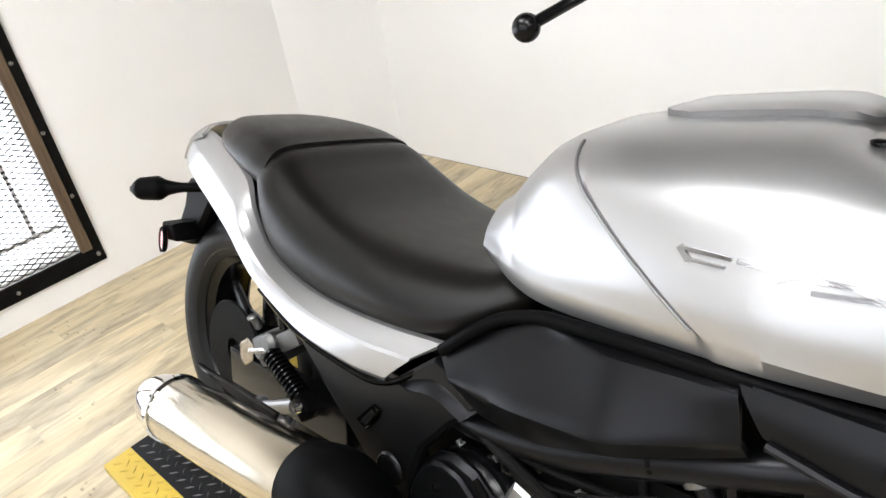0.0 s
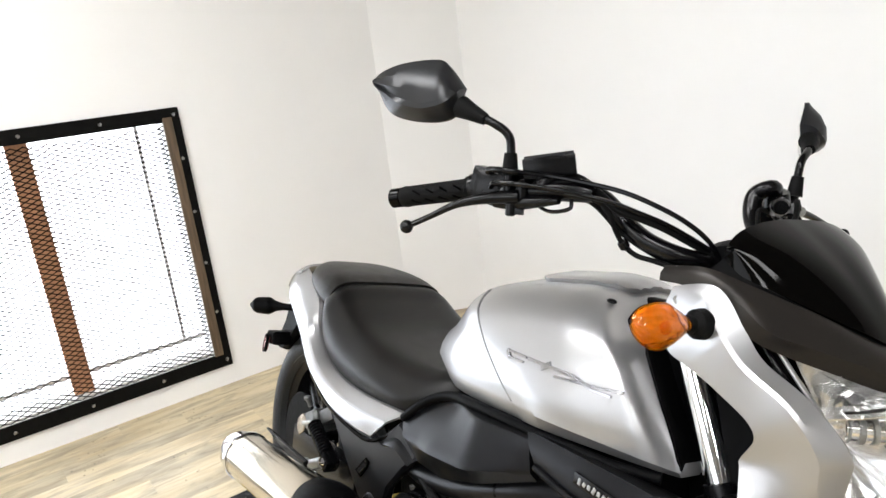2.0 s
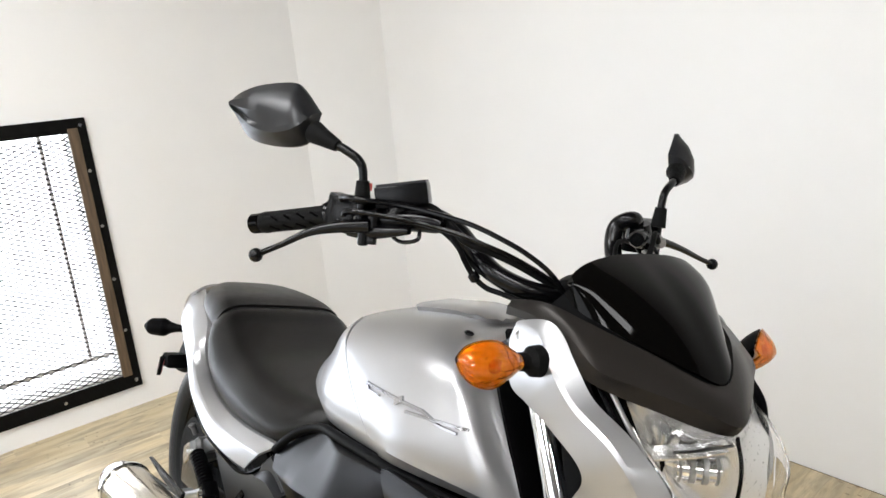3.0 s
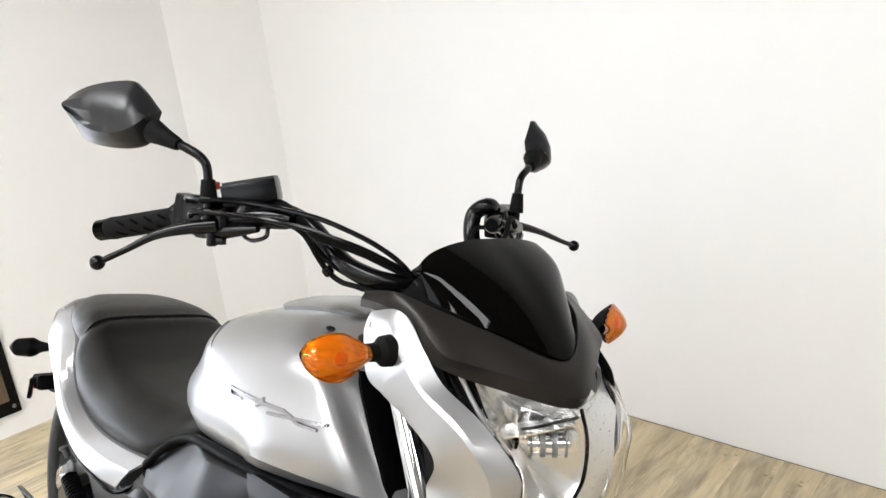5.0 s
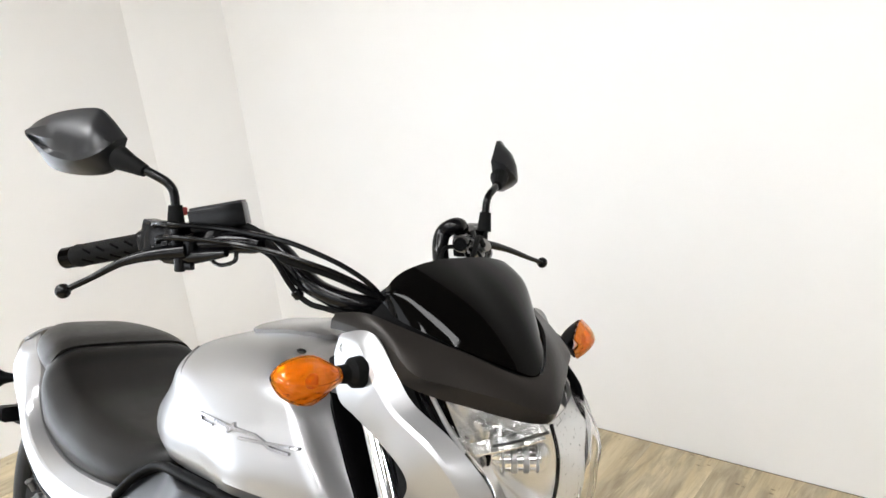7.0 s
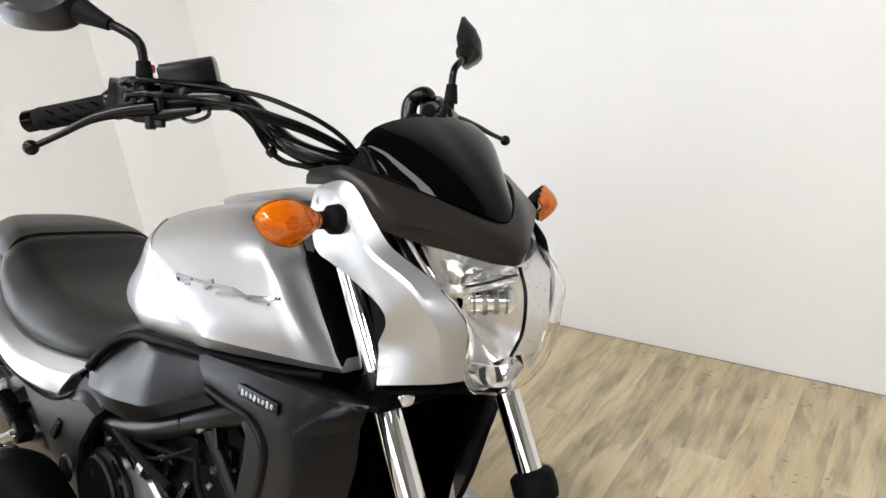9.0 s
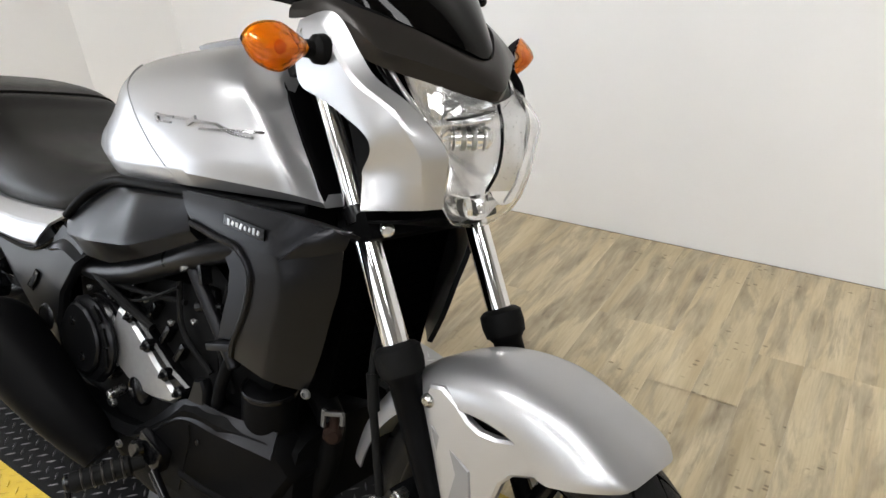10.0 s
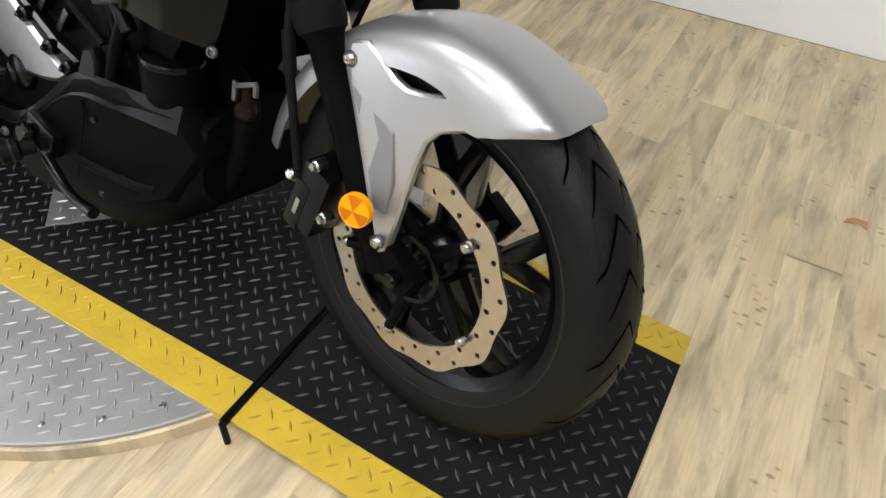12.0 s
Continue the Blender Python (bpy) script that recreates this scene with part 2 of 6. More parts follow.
def patch(top, low, n=24, m=10, bulge=(0, 0, 0), thick=0.004, power=1.0):
    """A panel between two curves; bulge pushes its middle."""
    a, b = cr(top, n), cr(low, n)
    push = np.array(bulge, float)
    rows = [[p + (q - p) * (j / (m - 1)) + push * abs(math.sin(math.pi * j / (m - 1))) ** power for j in range(m)] for p, q in zip(a, b)]
    return shell(rows, thick)


def tube(points, r, n=12, seg=None, smooth=True, flat=1.0):
    p = cr(points, seg or 8 * (len(points) - 1) + 1) if smooth and len(points) > 2 else [np.array(q, float) for q in points]
    radii = np.interp(np.linspace(0, 1, len(p)), np.linspace(0, 1, len(r)), r) if isinstance(r, (list, tuple)) else [r] * len(p)
    rows = []
    t0 = p[1] - p[0]
    t0 /= np.linalg.norm(t0)
    side = np.cross(t0, (0, 0, 1.0) if abs(t0[2]) < 0.9 else (1.0, 0, 0))
    side /= np.linalg.norm(side)
    for i, q in enumerate(p):
        t = p[min(i + 1, len(p) - 1)] - p[max(i - 1, 0)]
        t /= np.linalg.norm(t) + 1e-12
        side = side - t * (side @ t)
        side /= np.linalg.norm(side)
        up = np.cross(side, t)
        rows.append([q + radii[i] * (math.cos(2 * math.pi * k / n) * side + flat * math.sin(2 * math.pi * k / n) * up) for k in range(n)])
    return grid(rows, True, True)


def revolve(profile, centre, axis=(0, 1, 0), n=48, start=0.0, sweep=360.0):
    """Turns a profile of (radius, along) round an axis."""
    ax = np.array(axis, float)
    ax /= np.linalg.norm(ax)
    u = np.cross(ax, (0, 0, 1.0) if abs(ax[2]) < 0.9 else (1.0, 0, 0))
    u /= np.linalg.norm(u)
    v = np.cross(ax, u)
    c = np.array(centre, float)
    full = sweep >= 360
    rows = []
    for k in range(n if full else n + 1):
        a = radians(start + sweep * k / n)
        d = math.cos(a) * u + math.sin(a) * v
        rows.append([c + r * d + h * ax for r, h in profile])
    if full:
        rows.append(rows[0])
    return grid(rows)


def plate(outline, y0, y1, bevel=0.004, curve=None):
    """A bevelled plate: an outline in x and z, from y0 to y1; curve(x, z) shifts it along y."""
    cx = np.mean([p[0] for p in outline])
    cz = np.mean([p[1] for p in outline])
    n = len(outline)

    def ring(y, inset):
        out = []
        for i in range(n):
            a, b, c = (np.array(outline[(i + d) % n], float) for d in (-1, 0, 1))
            d1, d2 = (b - a) / np.linalg.norm(b - a), (c - b) / np.linalg.norm(c - b)
            nn = np.array((-(d1 + d2)[1], (d1 + d2)[0]))
            nn /= np.linalg.norm(nn) + 1e-9
            q = b + nn * inset * orient
            out.append((q[0], y + (curve(q[0], q[1]) if curve else 0), q[1]))
        return out

    area = sum(outline[i][0] * outline[(i + 1) % n][1] - outline[(i + 1) % n][0] * outline[i][1] for i in range(n))
    orient = 1 if area > 0 else -1
    s = 1 if y1 > y0 else -1
    rows = [ring(y0, bevel), ring(y0 + s * bevel, 0), ring(y1 - s * bevel, 0), ring(y1, bevel)]
    return grid(rows, True, True)


def box(c, size, rot=(0, 0, 0), bevel=0.003):
    h = [v / 2 for v in size]
    b = min(bevel, min(h) * 0.45)
    m = Euler([radians(a) for a in rot]).to_matrix()
    bm = bmesh.new()
    bmesh.ops.create_cube(bm, size=1.0)
    for v in bm.verts:
        v.co = Vector((v.co.x * size[0], v.co.y * size[1], v.co.z * size[2]))
    bmesh.ops.bevel(bm, geom=bm.edges[:], offset=b, segments=2, affect="EDGES", profile=0.7)
    bm.verts.ensure_lookup_table()
    verts = [np.array(m @ v.co + Vector(c)) for v in bm.verts]
    faces = [tuple(v.index for v in f.verts) for f in bm.faces]
    bm.free()
    return verts, faces


def rod(a, b, r, n=12):
    """A straight bar with slightly rounded ends."""
    a, b = np.array(a, float), np.array(b, float)
    d = (b - a) / np.linalg.norm(b - a)
    e = r * 0.25
    return tube([a, a + d * e, b - d * e, b], [r * 0.75, r, r, r * 0.75], n, smooth=False)


def ball(c, size, n=16, m=10, rot=(0, 0, 0), pinch=None):
    mt = np.array(Euler([radians(a) for a in rot]).to_matrix())
    rows = []
    for i in range(m + 1):
        a = -math.pi / 2 + math.pi * i / m
        rows.append([np.array(c) + mt @ (np.array((math.cos(a) * math.cos(2 * math.pi * k / n), math.cos(a) * math.sin(2 * math.pi * k / n), math.sin(a))) * np.array(size)) for k in range(n)])
    return grid(rows, True)


def mirrored(geo, shift=(0, 0, 0)):
    v, f = geo
    return [np.array((p[0] + shift[0], -p[1] + shift[1], p[2] + shift[2])) for p in v], [tuple(reversed(g)) for g in f]


def part(name, geo, mat, parent=None, label="", matrix=None, angle=40):
    ob = new(name, to_mesh(name, *geo, mat, angle))
    if parent is not None:
        ob.parent = parent
    if matrix is not None:
        ob.matrix_local = matrix
    return tagged(ob, label)


def thing(name, geo, mat, label, category, group="", kind="", angle=40):
    return tagged(part(name, geo, mat, angle=angle), label, category, group, kind)


# ---------------------------------------------------------------- the room
S7 = math.radians(7.0)
U = np.array((math.cos(S7), math.sin(S7), 0))     # along the long wall
V = np.array((-math.sin(S7), math.cos(S7), 0))    # along the window wall
CORNER = np.array((-1.757, 1.088, 0.0))           # where both walls would meet
HIGH = 3.0


def at(u, v, z=0.0):
    """A place in the room: u along the long wall, v from it into the room."""
    return CORNER + U * u - V * v + np.array((0, 0, z))


def block(u0, u1, v0, v1, z0, z1):
    p = [at(u, v, z) for z in (z0, z1) for u, v in ((u0, v0), (u1, v0), (u1, v1), (u0, v1))]
    return p, [(0, 1, 2, 3), (4, 5, 6, 7), (0, 1, 5, 4), (1, 2, 6, 5), (2, 3, 7, 6), (3, 0, 4, 7)]


def structure(name, geo, mat, label, category):
    return thing(name, geo, mat, label, category, kind="structure", angle=30)


WV0, WV1, WZ0, WZ1 = 1.51, 4.5, 0.165, 1.275       # the clear opening in the window wall
structure("wall_long", block(0, 7, -0.12, 0, 0, HIGH), WALL, "smooth white painted wall beside the motorcycle", "wall")
structure("wall_window", merge(block(-0.12, 0, 0, WV0, 0, HIGH), block(-0.12, 0, WV1, 6.5, 0, HIGH), block(-0.12, 0, WV0, WV1, 0, WZ0), block(-0.12, 0, WV0, WV1, WZ1, HIGH)), WALL, "white painted wall with a meshed window opening", "wall")
cv = [at(0, 0.40), at(0.22, 0.0), at(0, 0)]
structure("wall_corner_facet", ([p + np.array((0, 0, z)) for z in (0, HIGH) for p in cv], [(0, 1, 4, 3), (1, 2, 5, 4), (2, 0, 3, 5), (0, 1, 2), (3, 4, 5)]), WALL, "white painted facet across the wall corner", "wall")
# two unseen walls, darker than the white ones to hold back fill light
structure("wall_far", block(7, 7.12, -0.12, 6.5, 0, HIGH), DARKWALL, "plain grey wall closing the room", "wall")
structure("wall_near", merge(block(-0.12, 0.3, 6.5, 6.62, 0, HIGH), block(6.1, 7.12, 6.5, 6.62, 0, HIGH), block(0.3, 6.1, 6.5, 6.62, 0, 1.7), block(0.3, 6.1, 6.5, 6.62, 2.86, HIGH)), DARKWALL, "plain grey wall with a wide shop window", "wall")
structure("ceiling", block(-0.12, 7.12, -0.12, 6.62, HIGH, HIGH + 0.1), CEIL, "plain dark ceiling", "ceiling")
structure("subfloor", block(-0.12, 7.12, -0.12, 6.62, -0.1, -0.012), RUSTWOOD, "dark floor base under the laminate planks", "floor")
structure("backdrop", merge(([at(-1.2, 0.2, -0.5), at(-1.2, 6.4, -0.5), at(-1.2, 6.4, 3), at(-1.2, 0.2, 3)], [(0, 1, 2, 3)])), OUTSIDE, "overexposed bright outdoors beyond the window", "backdrop")

# flat lamp panels on the ceiling
for u, v in ((1.5, 2.6), (3.3, 2.6), (5.3, 3.2), (1.6, 4.7), (3.6, 4.7)):
    fit = tagged(new("ceiling_light"), "flat white ceiling lamp panel with a glowing diffuser", "ceiling light", "ceiling lights")
    fit.matrix_world = Matrix.Translation(at(u, v, HIGH)) @ Matrix.Rotation(S7, 4, "Z")
    part("housing", merge(box((0, 0.31, -0.03), (1.24, 0.02, 0.06)), box((0, -0.31, -0.03), (1.24, 0.02, 0.06)), box((0.61, 0, -0.03), (0.02, 0.60, 0.06)), box((-0.61, 0, -0.03), (0.02, 0.60, 0.06))), WALL, fit)
    part("diffuser", box((0, 0, -0.025), (1.195, 0.595, 0.02), (0, 0, 0), 0.002), TUBE, fit)

sensor = thing("wall_sensor", revolve([(0, 0.034), (0.018, 0.033), (0.032, 0.027), (0.039, 0.016), (0.041, 0.004), (0.044, 0.003), (0.044, 0.0), (0, 0.0)], at(0.0, 0.76, 1.942), U, 32), CEIL, "small round pale grey sensor dome on the white wall", "sensor")

# ---------------------------------------------------------------- meshed window
win = tagged(new("window_1"), "window covered by black expanded metal mesh in a bolted steel frame", "window", kind="structure")


def wgeo(*blocks):
    return merge(*[block(*b) for b in blocks])


fw = 0.075
part("window_frame", wgeo((0.002, 0.014, WV0 - fw, WV1 + fw, WZ1, WZ1 + fw - 0.015), (0.002, 0.014, WV0 - fw, WV1 + fw, WZ0 - fw + 0.01, WZ0), (0.002, 0.014, WV0 - fw, WV0 - 0.042, WZ0, WZ1), (0.002, 0.014, WV1, WV1 + fw, WZ0, WZ1)), FRAME, win, "black painted flat steel frame", angle=30)
part("wood_liner", wgeo((-0.10, 0.017, WV0 - 0.040, WV0, WZ0 - 0.004, WZ1 + 0.02)), RUSTWOOD, win, "worn brown wooden liner", angle=30)
part("post", wgeo((-0.115, -0.05, WV0 + 0.52, WV0 + 0.60, WZ0, WZ1)), POSTWOOD, win, "reddish brown wooden post")
part("window_sill", wgeo((-0.118, -0.005, WV0, WV1, WZ0 - 0.004, WZ0 + 0.012)), TRIM, win, "grey weathered sill")
part("back_frame", wgeo((-0.112, -0.10, WV0 + 0.086, WV0 + 0.099, WZ0 + 0.09, WZ1), (-0.112, -0.10, WV0, WV1, WZ0 + 0.077, WZ0 + 0.092)), TRIM, win, "thin grey sash rails")
for k in range(11):
    for v, z in ((WV0 - 0.052, WZ0 - 0.03 + k * 0.244), (WV0 - 0.052 + k * 0.3, WZ0 - 0.035), (WV0 - 0.052 + k * 0.3, WZ1 + 0.03)):
        if z < WZ1 + 0.06 and v < WV1 + 0.06 and (k or z > WZ1 or v < WV0):
            c = at(0.014, v, z)
            part("bolt", revolve([(0, 0.004), (0.006, 0.0035), (0.008, 0.0)], c, U, 10), BOLT, win)


def expanded_mesh(v0, v1, z0, z1, cell=0.045, high=0.0215):
    verts, faces = [], []
    nz, nv = int((z1 - z0) / high), int((v1 - v0) / cell)
    for r in range(nz):
        for half in (0, 1):
            up = 1 if half == 0 else -1
            base = z0 + r * high + (0 if half == 0 else high)
            pts = []
            for k in range(2 * nv + 1):
                v = v0 + k * cell / 2
                z = base + (up * high / 2 if k % 2 else 0) * 1.0
                pts.append((v, z))
            for (va, za), (vb, zb) in zip(pts, pts[1:]):
                k = len(verts)
                w = 0.0028
                verts += [at(-0.004, va, za - w), at(-0.004, vb, zb - w), at(-0.0015, vb, zb + w), at(-0.0015, va, za + w)]
                faces.append((k, k + 1, k + 2, k + 3))
    return verts, faces


mesh_panel = bpy.data.meshes.new("mesh")
gv, gf = expanded_mesh(WV0, WV1, WZ0, WZ1)
mesh_panel.from_pydata([tuple(p) for p in gv], [], gf)
mesh_panel.materials.append(FRAME)
tagged(new("mesh", mesh_panel), "black expanded metal diamond mesh").parent = win

# ---------------------------------------------------------------- turntable and lift platform
A6 = math.radians(6.4)
PU = np.array((math.cos(A6), math.sin(A6), 0))
PV = np.array((-math.sin(A6), math.cos(A6), 0))
PC = np.array((1.872, -0.445, 0.0))       # near front corner of the ramp
PTOP, HINGE, PLONG, PWIDE = 0.05, -0.615, -2.40, 0.605


def pz(u):
    return PTOP if u < HINGE else PTOP + (0.006 - PTOP) * (u - HINGE) / (0 - HINGE)


def pp(u, v, dz=0.0):
    return PC + PU * u + PV * v + np.array((0, 0, pz(u) + dz))


def slab(us, v0, v1, dz0=-0.005, dz1=0.0):
    rows = []
    for u in us:
        rows.append([pp(u, v0, dz1), pp(u, v1, dz1), pp(u, v1, dz0), pp(u, v0, dz0)])
    return grid(rows, True, True)


def lug_bed(cells, w=0.0058, long=0.0275, h=0.0024):
    """Raised lugs of tread plate, each a small ridge, at (place, angle)."""
    verts, faces = [], []
    for c, a in cells:
        d = PU * math.cos(a) + PV * math.sin(a)
        e = -PU * math.sin(a) + PV * math.cos(a)
        z = np.array((0, 0, 1.0))
        k = len(verts)
        verts += [c - d * long / 2, c - e * w / 2, c + d * long / 2, c + e * w / 2, c - d * long * 0.26 + z * h, c + d * long * 0.26 + z * h]
        faces += [(k, k + 1, k + 4), (k + 1, k + 2, k + 5, k + 4), (k + 2, k + 3, k + 5), (k + 3, k, k + 4, k + 5)]
    return verts, faces


def lug_cells(test, place, u0, u1, v0, v1, step=0.0275):
    """Places and turns of tread lugs: a basket weave whose rows run askew to the strip."""
    out, c, n = [], math.sqrt(0.5), int(max(u1 - u0, v1 - v0) / step) + 2
    for i in range(-n, 2 * n):
        for j in range(-n, 2 * n):
            u, v = u0 + (i - j) * step * c, v0 + (i + j) * step * c
            if u0 < u < u1 and v0 < v < v1 and test(u, v):
                out.append((place(u, v), radians(45) if (i + j) % 2 else radians(-45)))
    return out


YW = 0.075
platform = tagged(new("lift_platform"), "black tread plate lift platform with yellow edges under the motorcycle", "lift platform")
lug_mesh = to_mesh("lug", *lug_bed([(np.zeros(3), 0.0)]), PLATELUG)
for name, us in (("deck", (PLONG, HINGE - 0.006)), ("ramp", (HINGE + 0.006, 0.0))):
    d = part(name, slab(us, YW, PWIDE - YW, -0.03 if name == "deck" else -0.006), PLATE, platform, "black diamond tread plate")
    cells = lug_cells(lambda u, v: True, pp, us[0] + 0.01, us[1] - 0.01, YW + 0.005, PWIDE - YW - 0.005)
    cells.sort(key=lambda c: -(c[0] - PC) @ PU)
    single = cells[:300] if name == "ramp" else []
    for c, a in single:
        ob = new("lug", lug_mesh)
        ob.parent = d
        ob.matrix_local = Matrix.Translation(c) @ Matrix.Rotation(a, 4, "Z")
    if cells[len(single):]:
        part("lug_field", lug_bed(cells[len(single):]), PLATELUG, d)["kind"] = "stuff"
    for v0, v1 in ((0, YW), (PWIDE - YW, PWIDE)):
        s = part("edge_strip", slab(us, v0, v1, -0.03 if name == "deck" else -0.006), YELLOW, platform, "worn yellow painted tread plate edge")
        part("lug_field", lug_bed(lug_cells(lambda u, v: True, pp, us[0] + 0.01, us[1] - 0.01, v0 + 0.006, v1 - 0.004)), YELLOWLUG, s)["kind"] = "stuff"
# a grey plate corner set into the black deck
tri = [np.array((0.626, -0.438)), np.array((0.752, -0.29)), np.array((0.47, -0.308))]
tv = [np.array((*p, PTOP + z)) for z in (-0.004, 0.003) for p in tri]
inset_plate = part("inset_plate", (tv, [(2, 1, 0), (3, 4, 5), (0, 1, 4, 3), (1, 2, 5, 4), (2, 0, 3, 5)]), GREYPLATE, platform, "grey tread plate corner in the black deck")


def in_tri(p, e=0.012):
    return all((b[0] - a[0]) * (p[1] - a[1]) - (b[1] - a[1]) * (p[0] - a[0]) > e * np.hypot(*(b - a)) for a, b in zip(tri, tri[1:] + tri[:1]))


part("lug_field", lug_bed(lug_cells(lambda u, v: in_tri((PC + PU * u + PV * v)[:2]), lambda u, v: PC + PU * u + PV * v + np.array((0, 0, PTOP + 0.003)), -1.6, -0.9, 0, 0.5)), GREYLUG, inset_plate)["kind"] = "stuff"
part("hinge_rod", rod(pp(HINGE, -0.012, 0.0), pp(HINGE, PWIDE, 0.0), 0.008), SATIN, platform, "black hinge rod")
part("hinge_end", rod(pp(HINGE, -0.012, 0.002), pp(HINGE + 0.01, -0.02, -0.04), 0.006), SATIN, platform)
TC = np.array((0.65, -0.232, 0.0))
table = tagged(new("turntable"), "round grey tread plate turntable set under the lift platform", "turntable")
part("top", revolve([(0, 0.044), (0.636, 0.044), (0.638, 0.042), (0.638, 0.034), (0, 0.034)], TC, (0, 0, 1), 96), GREYPLATE, table, "worn grey diamond tread plate", angle=30)
part("rim", revolve([(0.57, 0.034), (0.640, 0.034), (0.644, 0.031), (0.644, 0.0), (0.57, 0.0)], TC, (0, 0, 1), 96), PLANK, table, "wood-look edge band", angle=30)
inside = lambda u, v: np.hypot(*(PC + PU * u + PV * v - TC)[:2]) < 0.618 and not (-0.01 < v < PWIDE + 0.01)
part("lug_field", lug_bed(lug_cells(inside, lambda u, v: PC + PU * u + PV * v + np.array((0, 0, 0.044)), -2.0, -0.4, -0.5, 1.1)), GREYLUG, table)["kind"] = "stuff"
for k in range(14):
    a = radians(-150 + k * 9)
    c = TC + np.array((math.cos(a) * 0.603, math.sin(a) * 0.603, 0.044))
    part("screw", revolve([(0, 0.003), (0.006, 0.002), (0.007, 0)], c, (0, 0, 1), 10), BOLT, table)
leaf = [(0.0, 0.0), (0.03, 0.012), (0.05, 0.006), (0.045, 0.022), (0.02, 0.028), (0.004, 0.018)]
thing("dry_leaf", ([np.array((1.955 + a, 0.69 + b, 0.004 + 0.01 * (a * 20 % 1))) for a, b in leaf] + [np.array((1.955 + a, 0.69 + b, 0.003 + 0.01 * (a * 20 % 1))) for a, b in leaf], [(0, 1, 2, 3, 4, 5), (11, 10, 9, 8, 7, 6)] + [(i, (i + 1) % 6, 6 + (i + 1) % 6, 6 + i) for i in range(6)]), POSTWOOD, "small dry brown leaf on the laminate floor", "leaf")

# ---------------------------------------------------------------- motorcycle
# x ahead, y to the rider's left, z up from the ground under the leaning bike
bike = tagged(new("motorcycle"), "silver naked motorcycle with black seat leaning on the platform", "motorcycle")
bike.matrix_world = Matrix.Translation((-0.0168, -0.3775, 0.0512)) @ Matrix.Rotation(radians(3.03), 4, "Z") @ Matrix.Rotation(radians(-18.0), 4, "X")
PIVOT = Vector((1.5, 0, 0.3))
AXIS = Vector((-math.sin(radians(27.7)), 0, math.cos(radians(27.7))))
FRONT = Matrix.Translation(PIVOT) @ Matrix.Rotation(radians(-9.76), 4, AXIS) @ Matrix.Translation(-PIVOT)


def bp(name, geo, mat, label="", parent=None, angle=40):
    return part(name, geo, mat, parent or bike, label, None, angle)


def fp(name, geo, mat, label="", parent=None, angle=40):
    """A part that turns with the steering."""
    return part(name, geo, mat, parent or bike, label, None if parent else FRONT, angle)


# ---- tank: upright lines over its side, each from the tucked lower edge up to the spine
TANK_LINES = {
    "rear": [(0.548, -0.118, 0.752), (0.540, -0.132, 0.775), (0.541, -0.128, 0.80), (0.545, -0.112, 0.828), (0.552, -0.085, 0.843), (0.556, -0.04, 0.850), (0.557, 0, 0.851)],
    "hip": [(0.66, -0.165, 0.742), (0.66, -0.180, 0.768), (0.64, -0.176, 0.80), (0.615, -0.158, 0.842), (0.595, -0.130, 0.872), (0.585, -0.08, 0.892), (0.58, 0, 0.904)],
    "knee": [(0.88, -0.192, 0.768), (0.874, -0.206, 0.790), (0.82, -0.204, 0.822), (0.745, -0.190, 0.868), (0.690, -0.166, 0.908), (0.668, -0.110, 0.942), (0.66, 0, 0.960)],
    "middle": [(0.97, -0.190, 0.777), (0.965, -0.208, 0.797), (0.955, -0.210, 0.835), (0.935, -0.198, 0.893), (0.905, -0.170, 0.945), (0.885, -0.110, 0.985), (0.88, 0, 1.004)],
    "crease": [(1.115, -0.150, 0.785), (1.112, -0.164, 0.797), (1.096, -0.174, 0.836), (1.062, -0.178, 0.888), (1.018, -0.170, 0.934), (0.965, -0.118, 0.974), (0.955, 0, 0.996)],
    "front": [(1.128, -0.108, 0.775), (1.132, -0.120, 0.785), (1.114, -0.125, 0.825), (1.074, -0.124, 0.88), (1.037, -0.116, 0.925), (0.99, -0.085, 0.956), (0.978, 0, 0.982)],
}
LEVELS = 30


def tank_columns():
    """The right half of the tank's skin, column by column from the seat to its nose."""
    up = {k: [np.array(q[0])] + cr(q[1:], LEVELS) for k, q in TANK_LINES.items()}
    flank = [cr([up[k][j] for k in ("rear", "hip", "knee", "middle", "crease")], 81) for j in range(LEVELS + 1)]
    cols = [[flank[j][i] for j in range(LEVELS + 1)] for i in range(81)]
    fade = [max(0.0, min(1.0, (24 - j) / 8)) for j in range(LEVELS + 1)]
    for i in range(41):
        dip = 0.007 * (1.0 if i > 14 else (i / 14) ** 2)
        cols[i] = [q + np.array((0, dip * f, -0.2 * dip * f)) for q, f in zip(cols[i], fade)]
    cols[40] = [a + (b - a) * 0.86 for a, b in zip(cols[39], cols[40])]
    c, e, f = cols[-4], cols[-1], up["front"]
    bend = [[(1 - s) ** 2 * a + 2 * s * (1 - s) * b + s * s * (b + (d - b) * 0.35) for a, b, d in zip(c, e, f)] for s in (0.17, 0.33, 0.5, 0.67, 0.83, 1.0)]
    nose = [[b + (d - b) * s for b, d in zip(e, f)] for s in (0.5, 0.7, 0.9, 1.0)]
    tuck = [[q * np.array((1, sy, 1)) + np.array((dx, 0, dz)) for q in cols[0]] for sy, dx, dz in ((0.55, 0.012, -0.004), (0.82, -0.004, -0.002), (0.94, -0.0045, -0.0005))]
    return tuck + cols[:-3] + bend + nose


TANK_COLS = tank_columns()
TANK_SIDE = np.array([q for c in TANK_COLS[44:-4] for q in c[1:26]])


